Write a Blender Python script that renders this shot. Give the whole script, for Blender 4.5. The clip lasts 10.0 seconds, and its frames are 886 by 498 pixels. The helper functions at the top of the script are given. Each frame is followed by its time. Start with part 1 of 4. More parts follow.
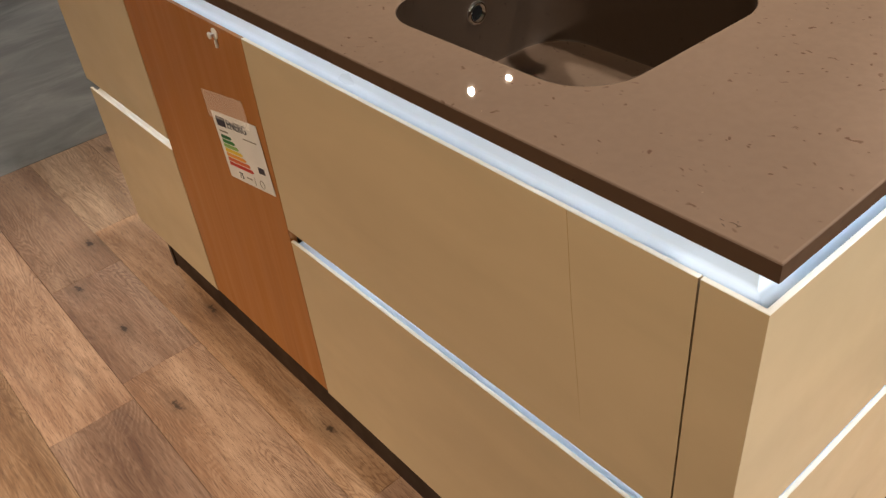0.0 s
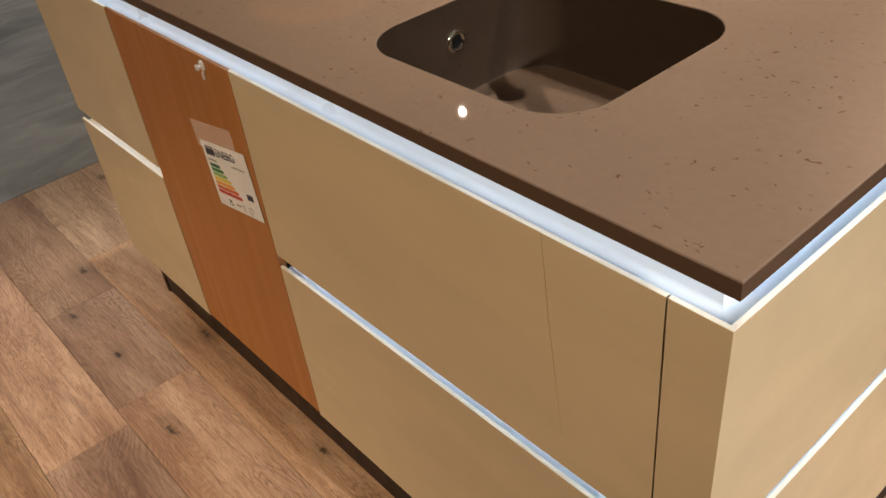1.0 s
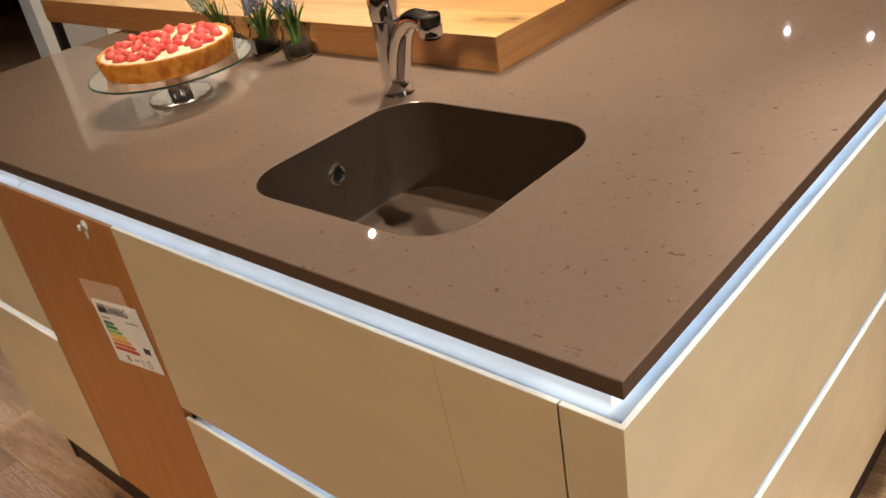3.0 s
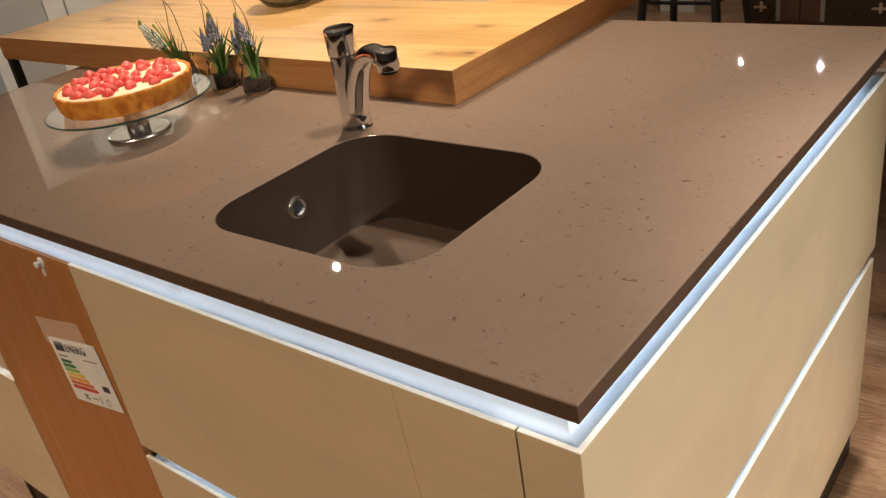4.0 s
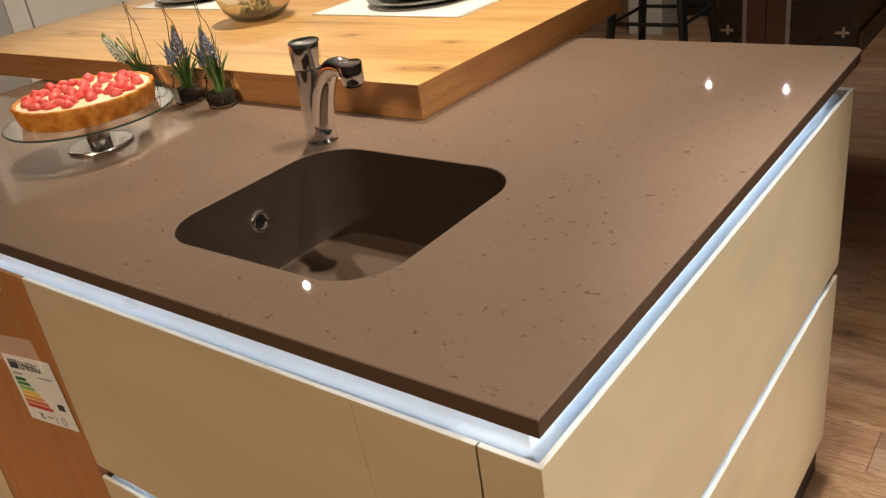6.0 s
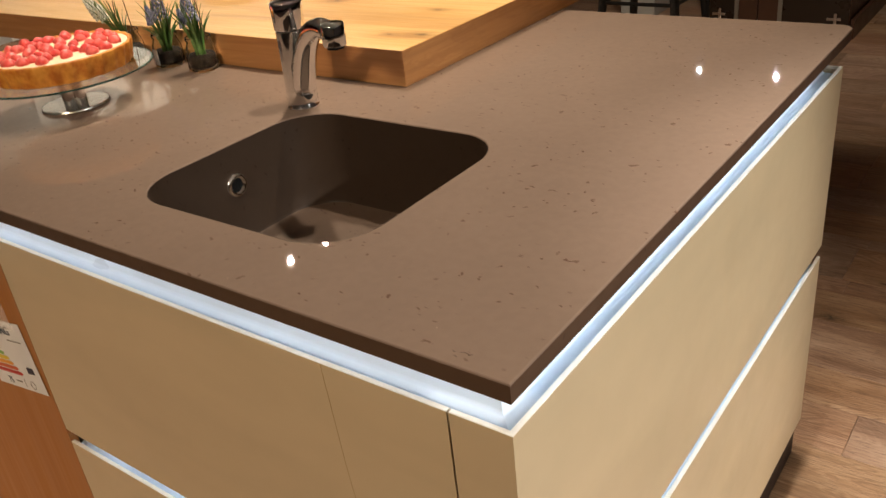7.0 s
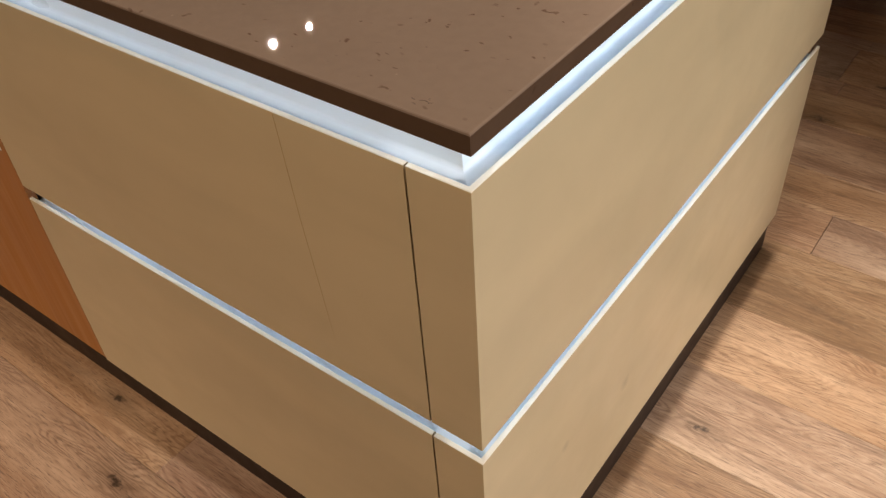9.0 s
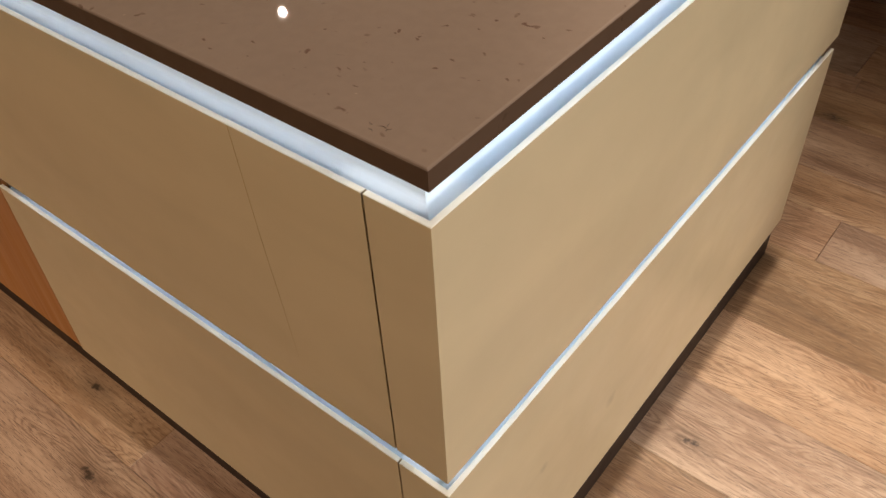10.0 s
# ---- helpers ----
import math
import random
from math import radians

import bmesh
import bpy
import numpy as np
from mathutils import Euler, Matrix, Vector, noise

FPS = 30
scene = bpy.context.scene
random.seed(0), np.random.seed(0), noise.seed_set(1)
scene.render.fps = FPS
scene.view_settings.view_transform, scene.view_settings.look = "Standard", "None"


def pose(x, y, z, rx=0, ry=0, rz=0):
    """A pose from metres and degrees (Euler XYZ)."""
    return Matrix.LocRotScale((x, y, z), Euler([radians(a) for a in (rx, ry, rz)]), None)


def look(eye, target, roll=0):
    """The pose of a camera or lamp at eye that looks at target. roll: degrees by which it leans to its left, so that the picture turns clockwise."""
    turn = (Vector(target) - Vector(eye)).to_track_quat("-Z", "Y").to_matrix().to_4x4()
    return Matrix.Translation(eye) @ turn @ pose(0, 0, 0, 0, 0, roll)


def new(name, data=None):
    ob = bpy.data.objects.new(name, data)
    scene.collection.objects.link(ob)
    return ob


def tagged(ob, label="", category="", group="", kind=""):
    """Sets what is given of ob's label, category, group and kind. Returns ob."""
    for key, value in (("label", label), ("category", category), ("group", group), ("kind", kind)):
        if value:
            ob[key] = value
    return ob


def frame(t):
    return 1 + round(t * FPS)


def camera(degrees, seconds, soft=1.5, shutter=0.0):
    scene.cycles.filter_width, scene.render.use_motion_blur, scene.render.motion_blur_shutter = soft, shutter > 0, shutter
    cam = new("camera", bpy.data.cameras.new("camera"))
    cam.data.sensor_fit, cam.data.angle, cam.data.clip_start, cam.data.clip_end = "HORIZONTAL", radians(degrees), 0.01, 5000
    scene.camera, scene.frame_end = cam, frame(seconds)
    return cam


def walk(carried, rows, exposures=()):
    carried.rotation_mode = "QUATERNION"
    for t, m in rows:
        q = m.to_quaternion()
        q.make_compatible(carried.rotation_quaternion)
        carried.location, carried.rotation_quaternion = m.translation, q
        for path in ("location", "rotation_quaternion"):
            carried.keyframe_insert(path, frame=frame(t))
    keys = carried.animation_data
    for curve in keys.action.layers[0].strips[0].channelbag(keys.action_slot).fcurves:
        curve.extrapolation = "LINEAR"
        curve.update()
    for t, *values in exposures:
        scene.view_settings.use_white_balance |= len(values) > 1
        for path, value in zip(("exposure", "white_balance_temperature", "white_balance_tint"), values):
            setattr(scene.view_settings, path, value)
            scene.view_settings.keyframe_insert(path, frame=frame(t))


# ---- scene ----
cam = camera(55.1, 10.0, 1.3, 0.5)
PATH = [
    (0, (0.232, -0.487, 1.328), (-1.032, 0.466, 0.106), -6.3),
    (0.5, (0.246, -0.488, 1.339), (-1.022, 0.474, 0.128), -6.4),
    (1, (0.259, -0.486, 1.348), (-1.017, 0.494, 0.16), -7.1),
    (1.5, (0.26, -0.479, 1.349), (-1.042, 0.539, 0.224), -8.1),
    (2, (0.266, -0.47, 1.356), (-1.024, 0.617, 0.281), -9.8),
    (2.5, (0.275, -0.468, 1.358), (-0.978, 0.7, 0.326), -9.8),
    (3, (0.288, -0.459, 1.356), (-0.944, 0.771, 0.373), -10.1),
    (4.5, (0.305, -0.462, 1.359), (-0.863, 0.879, 0.443), -9.3),
    (5, (0.308, -0.46, 1.358), (-0.85, 0.899, 0.458), -9.1),
    (5.5, (0.305, -0.455, 1.353), (-0.846, 0.915, 0.46), -8.8),
    (7, (0.304, -0.437, 1.319), (-0.805, 0.935, 0.378), -6.7),
    (7.5, (0.306, -0.429, 1.302), (-0.761, 0.893, 0.246), -5.9),
    (8, (0.307, -0.423, 1.281), (-0.697, 0.813, 0.071), -5.4),
    (8.5, (0.308, -0.422, 1.266), (-0.663, 0.764, -0.019), -4.8),
    (9, (0.305, -0.409, 1.255), (-0.646, 0.746, -0.073), -4.3),
    (9.5, (0.303, -0.377, 1.259), (-0.637, 0.756, -0.095), -3.7),
    (10, (0.291, -0.328, 1.254), (-0.652, 0.773, -0.124), -3.1),
]
walk(cam, [(t, look(eye, target, roll)) for t, eye, target, roll in PATH],
     [(0, 0.12), (3, 0.10), (5.5, 0.0), (7.4, 0.08), (8.5, -0.09), (10, -0.19)])

# ---- world, lamps, exposure ----
world = bpy.data.worlds.new("World")
scene.world = world
world.use_nodes = True
world.node_tree.nodes["Background"].inputs[0].default_value = (0.9, 0.8, 0.68, 1)
world.node_tree.nodes["Background"].inputs[1].default_value = 0.05

WARM = (1.0, 0.875, 0.70)


def spot(eye, target, watts, cone=60, blend=0.6, radius=0.05, colour=WARM):
    d = bpy.data.lights.new("spot", "SPOT")
    d.energy, d.spot_size, d.spot_blend, d.shadow_soft_size, d.color = watts, radians(cone), blend, radius, colour
    ob = new("spot", d)
    ob.matrix_world = look(eye, target)
    return ob


# ceiling spots of the showroom, with unseen ones added to brighten single areas
spot((-4.0, 3.12, 3.38), (-0.6, 0.4, 0.9), 60, 50, 0.6, 0.020)
spot((-3.95, 3.44, 3.38), (-0.2, 0.6, 0.9), 32, 50, 0.6, 0.016)
spot((-2.9, 8.2, 3.38), (-0.5, 0.8, 0.9), 50, 40, 0.6, 0.016, (0.90, 0.95, 1.0))
spot((-2.1, 8.2, 3.38), (-0.2, 0.8, 0.9), 50, 40, 0.6, 0.016, (0.90, 0.95, 1.0))
spot((-11.0, 2.5, 3.38), (-1.0, 0.4, 0.9), 165, 26, 0.6, 0.03)
# unseen narrow spot added to brighten the island's right side
spot((5.8, 0.25, 3.38), (0.0, 0.34, 0.46), 1490, 16, 0.8, 0.06, (1.0, 0.96, 0.89))
spot((-1.20, 1.32, 3.38), (-1.12, 0.98, 0.9), 315, 52, 0.85, 0.03)
spot((-0.03, 1.05, 3.38), (0.04, 0.38, 0.9), 200, 60, 0.9, 0.03)
# unseen spots added to brighten the fronts, floor, white unit, aisle and cabinets
spot((0.3, -3.5, 3.38), (-0.65, 0.0, 0.35), 560, 70, 0.9, 0.35, (1.0, 0.80, 0.57))
spot((-1.6, -1.9, 3.38), (-1.25, -1.1, 0.0), 330, 48, 0.9, 0.08, (1.0, 0.80, 0.58))
spot((-0.04, 0.15, 3.38), (0.86, 0.72, 0.0), 480, 37, 0.8, 0.02, (1.0, 0.94, 0.84))
spot((-3.4, 2.9, 3.38), (-5.2, 2.6, 0.6), 340, 80, 0.8)
spot((-4.2, -0.3, 3.38), (-4.2, 0.0, 0.0), 180, 90, 0.8, 0.05, (1.0, 0.95, 0.88))
spot((-0.6, 2.6, 3.38), (-0.9, 4.4, 0.1), 130, 60, 0.8)

# ---- materials ----


def material(name, colour, rough=0.5, metal=0.0, **more):
    m = bpy.data.materials.new(name)
    m.use_nodes = True
    b = m.node_tree.nodes["Principled BSDF"]
    b.inputs["Base Color"].default_value = (*colour, 1)
    b.inputs["Roughness"].default_value = rough
    b.inputs["Metallic"].default_value = metal
    for key, value in more.items():
        b.inputs[key.replace("_", " ")].default_value = value
    return m


class Nodes:
    """Short hand for building a node tree."""

    def __init__(self, mat):
        self.t = mat.node_tree
        self.b = self.t.nodes["Principled BSDF"]

    def add(self, kind, ins=(), **props):
        n = self.t.nodes.new(kind)
        for k, v in props.items():
            setattr(n, k, v)
        for k, v in dict(ins).items():
            self.put(n.inputs[k], v)
        return n

    def put(self, socket, v):
        if hasattr(v, "is_output"):
            self.t.links.new(v, socket)
        else:
            socket.default_value = v

    def math(self, op, a, b=0.0, clamp=False):
        return self.add("ShaderNodeMath", {0: a, 1: b}, operation=op, use_clamp=clamp).outputs[0]

    def vmath(self, op, a, b):
        return self.add("ShaderNodeVectorMath", {0: a, 1: b}, operation=op).outputs[0]

    def noise(self, vec, scale, detail=4.0, rough=0.55, distort=0.0):
        return self.add("ShaderNodeTexNoise", {"Vector": vec, "Scale": scale, "Detail": detail, "Roughness": rough, "Distortion": distort}).outputs[0]

    def ramp(self, fac, stops):
        n = self.add("ShaderNodeValToRGB", {0: fac})
        e = n.color_ramp.elements
        while len(e) < len(stops):
            e.new(0.5)
        for el, (p, c) in zip(e, stops):
            el.position = p
            el.color = (*c, 1) if len(c) == 3 else c
        return n.outputs[0]

    def range(self, v, a, b, c, d):
        return self.add("ShaderNodeMapRange", {0: v, 1: a, 2: b, 3: c, 4: d}).outputs[0]

    def mix(self, fac, a, b, blend="MIX"):
        n = self.add("ShaderNodeMix", data_type="RGBA", blend_type=blend)
        self.put(n.inputs[0], fac)
        self.put(n.inputs[6], a)
        self.put(n.inputs[7], b)
        return n.outputs[2]

    def bump(self, height, strength, distance=0.002):
        n = self.add("ShaderNodeBump", {"Height": height, "Strength": strength, "Distance": distance})
        self.t.links.new(n.outputs[0], self.b.inputs["Normal"])


def rgb(v):
    return (*v, 1)


def position(n):
    return n.add("ShaderNodeNewGeometry").outputs["Position"]


# brown quartz of worktop and basin
def quartz(name, base, rough):
    m = material(name, base, rough, 0, Specular_IOR_Level=0.18)
    n = Nodes(m)
    p = position(n)
    big = n.noise(p, 3.0, 3)
    fine = n.noise(p, 90.0, 3)
    col = n.mix(n.range(big, 0.3, 0.7, 0, 1), rgb([c * 0.93 for c in base]), rgb([c * 1.07 for c in base]))
    col = n.mix(n.range(fine, 0.35, 0.65, 0, 0.22), col, rgb([c * 0.78 for c in base]))
    # short dark flecks in clusters
    warp = n.vmath("ADD", p, n.vmath("MULTIPLY", n.add("ShaderNodeTexNoise", {"Vector": p, "Scale": 45.0, "Detail": 2.0}).outputs[1], (0.03, 0.03, 0.03)))
    v = n.add("ShaderNodeTexVoronoi", {"Vector": n.vmath("MULTIPLY", warp, (1.0, 1.7, 1.0)), "Scale": 50.0, "Randomness": 1.0}).outputs["Distance"]
    fleck = n.math("MULTIPLY", n.range(v, 0.08, 0.17, 1, 0), n.range(n.noise(p, 11.0, 2), 0.40, 0.54, 0, 1))
    col = n.mix(n.math("MULTIPLY", fleck, 0.8), col, (base[0] * 0.42, base[1] * 0.30, base[2] * 0.26, 1))
    v2 = n.add("ShaderNodeTexVoronoi", {"Vector": warp, "Scale": 60.0}).outputs["Distance"]
    pale = n.math("MULTIPLY", n.range(v2, 0.03, 0.07, 1, 0), n.range(n.noise(p, 14.0, 2), 0.58, 0.65, 0, 0.5))
    col = n.mix(pale, col, rgb([min(1, c * 2.0) for c in base]))
    n.put(n.b.inputs["Base Color"], col)
    n.put(n.b.inputs["Roughness"], n.range(n.noise(p, 25.0, 3), 0.3, 0.7, rough * 0.85, rough * 1.2))
    n.bump(fine, 0.03, 0.0005)
    return m


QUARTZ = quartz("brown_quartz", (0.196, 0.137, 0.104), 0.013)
# same quartz with the edge's shade darkened into its colour; also used for flecks
QUARTZ_EDGE = quartz("brown_quartz_shade_and_fleck", (0.086, 0.050, 0.032), 0.42)
# one composite in two colours: walls darkened for shade, floor paled for light
BASIN = quartz("shaded_brown_composite", (0.040, 0.025, 0.0165), 0.5)
BASIN_FLOOR = quartz("lit_brown_composite", (0.115, 0.078, 0.058), 0.45)


def lacquer(name, base, rough, stains=()):
    m = material(name, base, rough)
    n = Nodes(m)
    p = position(n)
    veil = n.noise(n.vmath("MULTIPLY", p, (1.6, 1.6, 5.0)), 1.6, 4, 0.5, 0.6)
    col = n.mix(n.range(veil, 0.3, 0.7, 0, 1), rgb([c * 0.93 for c in base]), rgb([min(1, c * 1.06) for c in base]))
    for sx, sy, sz, sr in stains:
        off = n.add("ShaderNodeVectorMath", {0: n.vmath("SUBTRACT", p, (sx, sy, sz))}, operation="LENGTH").outputs["Value"]
        off = n.math("ADD", off, n.math("MULTIPLY", n.math("SUBTRACT", n.noise(p, 60.0, 3), 0.5), sr))
        col = n.mix(n.range(off, sr * 0.3, sr * 1.3, 0.35, 0), col, rgb([c * 0.45 for c in base]))
    smudge = n.noise(p, 7.0, 4)
    col = n.mix(n.range(smudge, 0.58, 0.75, 0, 0.12), col, rgb([c * 0.7 for c in base]))
    n.put(n.b.inputs["Base Color"], col)
    n.put(n.b.inputs["Roughness"], n.range(n.noise(p, 12.0, 3), 0.3, 0.7, rough * 0.85, rough * 1.2))
    n.bump(n.noise(p, 400.0, 2), 0.02, 0.0004)
    return m


CREAM = lacquer("cream_lacquer", (0.562, 0.449, 0.285), 0.36, ((0, 0.354, 0.274, 0.012), (0, 0.182, 0.319, 0.009)))
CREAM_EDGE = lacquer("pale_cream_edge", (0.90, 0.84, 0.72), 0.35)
JOIN = lacquer("brown_crack", (0.43, 0.29, 0.14), 0.5)
GRIP = lacquer("pale_grip_rail", (0.68, 0.78, 0.90), 0.32)
PLINTH = lacquer("dark_brown_plinth", (0.019, 0.008, 0.004), 0.55)
CARCASS = lacquer("carcass_board", (0.30, 0.24, 0.17), 0.6)
WHITE = lacquer("white_paint", (0.72, 0.70, 0.66), 0.5)
GREY_PAINT = lacquer("grey_paint", (0.42, 0.41, 0.39), 0.6)
WALL = lacquer("wall_paint", (0.62, 0.58, 0.52), 0.8)
CEILING = lacquer("ceiling_paint", (0.78, 0.76, 0.73), 0.9)
DARK_WOOD = lacquer("dark_stained_wood", (0.075, 0.034, 0.020), 0.35)
DARK_PANEL = lacquer("dark_cabinet_panel", (0.03, 0.018, 0.012), 0.3)
STEEL_STRIP = lacquer("dull_steel_strip", (0.22, 0.19, 0.16), 0.4)
SEAL = lacquer("blue_grey_seal", (0.16, 0.22, 0.30), 0.4)
CHROME = material("chrome", (0.83, 0.83, 0.84), 0.06, 1.0)
STEEL = material("brushed_steel", (0.6, 0.58, 0.55), 0.25, 1.0)
BLACK = material("black_hole", (0.008, 0.008, 0.008), 0.7, 0, Specular_IOR_Level=0.08)
BLACK_METAL = material("black_metal", (0.015, 0.014, 0.013), 0.4)
GLASS = material("clear_glass", (0.96, 0.99, 0.98), 0.01, 0, Transmission_Weight=1.0, IOR=1.38)
GLASS_JAR = material("jar_glass", (0.97, 0.99, 0.98), 0.01, 0, Transmission_Weight=1.0, IOR=1.2)
GLASS_RIM = material("green_glass_edge", (0.10, 0.24, 0.20), 0.05, 0, Transmission_Weight=0.8, IOR=1.45)
GLASS_DARK = material("olive_glass", (0.86, 0.79, 0.64), 0.04, 0, Transmission_Weight=0.95, IOR=1.3)


# knots of the floor: x, y, radius
KNOTS = [(-1.15, -0.20, 0.012), (-1.47, -0.18, 0.011), (-1.88, -0.10, 0.013), (-1.71, -0.20, 0.012), (-0.86, 0.0, 0.010), (0.07, 0.55, 0.010), (-0.08, 1.62, 0.014), (-1.38, 0.01, 0.010), (0.02, 1.85, 0.014), (-0.71, -0.12, 0.013)]


def wood(name, dark, mid, light, rough, axis=0, scale=1.0, contrast=1.0, eyes=()):
    """Solid wood whose grain runs along the axis (0 x, 1 y, 2 z); eyes are knots x, y, radius."""
    m = material(name, mid, rough)
    n = Nodes(m)
    q = n.vmath("ADD", position(n), (13.7, 33.7, 6.3))
    s = [7.0, 7.0, 7.0]
    s[axis] = 0.55
    pull = 0.0
    # the grain flows round each knot
    for ex, ey, er in eyes:
        dv = n.vmath("MULTIPLY", n.vmath("SUBTRACT", position(n), (ex, ey, 0)), (0.5, 1.0, 0))
        near = n.add("ShaderNodeVectorMath", {0: dv}, operation="LENGTH").outputs["Value"]
        pull = n.math("ADD", pull, n.range(near, 0.0, er * 7, 0.30, 0))
    rings = n.noise(n.vmath("MULTIPLY", q, tuple(v * scale for v in s)), 2.0, 6, 0.62, 1.2)
    if eyes:
        rings = n.math("SUBTRACT", rings, n.math("MULTIPLY", pull, 0.45))
    s2 = [60.0, 60.0, 60.0]
    s2[axis] = 2.2
    pores = n.noise(n.vmath("MULTIPLY", q, tuple(v * scale for v in s2)), 2.5, 3, 0.6, 0.4)
    s3 = [3.0, 3.0, 3.0]
    s3[axis] = 1.0
    cloud = n.noise(n.vmath("MULTIPLY", q, tuple(s3)), 1.6, 3)
    wave = n.math("SINE", n.math("MULTIPLY", rings, 62.0))
    col = n.ramp(rings, [(0.28, dark), (0.47, mid), (0.70, light)])
    col = n.mix(n.range(wave, 0.2, 1.0, 0, 0.20 * contrast), col, rgb(dark))
    col = n.mix(n.range(pores, 0.44, 0.68, 0, 0.36 * contrast), col, rgb(dark))
    col = n.mix(n.range(cloud, 0.50, 0.78, 0, 0.5 * contrast), col, rgb([c * 0.75 for c in dark]))
    for ex, ey, er in eyes:
        dv = n.vmath("MULTIPLY", n.vmath("SUBTRACT", position(n), (ex, ey, 0)), (0.6, 1.2, 0))
        dist = n.math("ADD", n.add("ShaderNodeVectorMath", {0: dv}, operation="LENGTH").outputs["Value"], n.math("MULTIPLY", n.math("SUBTRACT", n.noise(position(n), 70.0, 3), 0.5), er * 1.6))
        col = n.mix(n.range(dist, er * 0.6, er * 3.2, 0.65, 0), col, rgb([c * 0.6 for c in dark]))
        col = n.mix(n.range(dist, er * 0.3, er * 1.0, 0.85, 0), col, rgb([c * 0.22 for c in dark]))
    n.put(n.b.inputs["Base Color"], col)
    n.put(n.b.inputs["Roughness"], n.range(pores, 0.3, 0.7, rough * 0.85, rough * 1.3))
    n.bump(n.math("ADD", pores, n.math("MULTIPLY", rings, 0.5)), 0.12, 0.0015)
    return m


def floor_oak(name, shift):
    """Rustic oak: blotchy tone, fine broken pores, cathedral figure, smoky streaks and knots."""
    m = material(name, (0.4, 0.25, 0.15), 0.36)
    n = Nodes(m)
    p = position(n)
    if shift == "object":
        r = n.add("ShaderNodeObjectInfo").outputs["Random"]
    else:
        r = n.add("ShaderNodeNewGeometry").outputs["Random Per Island"]
    off = n.add("ShaderNodeCombineXYZ", {0: n.math("MULTIPLY", r, 37.0), 1: n.math("MULTIPLY", r, 91.0), 2: n.math("MULTIPLY", r, 17.0)}).outputs[0]
    q = n.vmath("ADD", p, off)
    dark, smoke = (0.165, 0.083, 0.046), (0.105, 0.058, 0.038)
    mid, light = (0.345, 0.203, 0.121), (0.53, 0.355, 0.237)
    tone = n.noise(n.vmath("MULTIPLY", q, (1.6, 10.0, 3.0)), 1.0, 6, 0.60, 0.5)
    col = n.ramp(tone, [(0.24, dark), (0.45, mid), (0.70, light)])
    # straight grain in two widths
    grain = n.noise(n.vmath("MULTIPLY", q, (9.0, 130.0, 9.0)), 1.0, 5, 0.70, 0.6)
    col = n.mix(n.range(grain, 0.49, 0.64, 0, 0.48), col, rgb(dark))
    col = n.mix(n.range(grain, 0.46, 0.30, 0, 0.28), col, (0.62, 0.44, 0.29, 1))
    # figure: thin rings bending along the plank, broken by the pores
    bend = n.noise(n.vmath("MULTIPLY", q, (1.5, 8.0, 3.0)), 1.0, 2, 0.45, 0.9)
    field = n.math("ADD", bend, n.math("MULTIPLY", n.noise(n.vmath("MULTIPLY", q, (14.0, 40.0, 5.0)), 1.0, 3, 0.6), 0.035))
    ring = n.math("SINE", n.math("MULTIPLY", field, 230.0))
    pores = n.noise(n.vmath("MULTIPLY", q, (26.0, 420.0, 9.0)), 1.0, 3, 0.65, 0.3)
    where = n.range(n.noise(n.vmath("MULTIPLY", q, (2.0, 9.0, 3.0)), 1.0, 2), 0.44, 0.57, 0.0, 1)
    lines = n.math("MULTIPLY", n.math("MULTIPLY", n.range(ring, 0.0, 0.9, 0, 1), n.range(pores, 0.36, 0.60, 0.25, 1)), where)
    col = n.mix(n.math("MULTIPLY", lines, 0.58), col, rgb(dark))
    pale = n.math("MULTIPLY", n.range(ring, -0.95, -0.2, 1, 0), n.range(pores, 0.40, 0.58, 0.9, 0))
    col = n.mix(n.math("MULTIPLY", pale, 0.22), col, (0.66, 0.48, 0.33, 1))
    dash = n.noise(n.vmath("MULTIPLY", q, (38.0, 520.0, 9.0)), 1.0, 2, 0.6)
    col = n.mix(n.range(dash, 0.55, 0.66, 0, 0.58), col, rgb(smoke))
    # smoky streaks along the plank
    streak = n.noise(n.vmath("MULTIPLY", q, (2.2, 17.0, 3.0)), 1.0, 6, 0.62, 0.7)
    col = n.mix(n.range(streak, 0.59, 0.74, 0, 0.52), col, rgb(smoke))
    kv = n.add("ShaderNodeTexVoronoi", {"Vector": n.vmath("MULTIPLY", q, (1.5, 3.6, 3.6)), "Scale": 1.0}).outputs["Distance"]
    edge = n.math("ADD", kv, n.math("MULTIPLY", n.math("SUBTRACT", n.noise(q, 30.0, 3), 0.5), 0.10))
    col = n.mix(n.range(edge, 0.01, 0.055, 0.8, 0), col, (0.04, 0.022, 0.013, 1))
    col = n.mix(n.range(edge, 0.03, 0.20, 0.35, 0), col, (0.10, 0.058, 0.034, 1))
    for kx, ky, kr in KNOTS:
        dv = n.vmath("MULTIPLY", n.vmath("SUBTRACT", p, (kx, ky, 0)), (0.55, 1.3, 0))
        dist = n.math("ADD", n.add("ShaderNodeVectorMath", {0: dv}, operation="LENGTH").outputs["Value"], n.math("MULTIPLY", n.math("SUBTRACT", n.noise(p, 75.0, 4), 0.5), kr * 3.2))
        col = n.mix(n.range(dist, kr * 0.8, kr * 4.0, 0.4, 0), col, (0.10, 0.056, 0.031, 1))
        col = n.mix(n.range(dist, kr * 0.25, kr * 1.0, 0.9, 0), col, (0.035, 0.02, 0.012, 1))
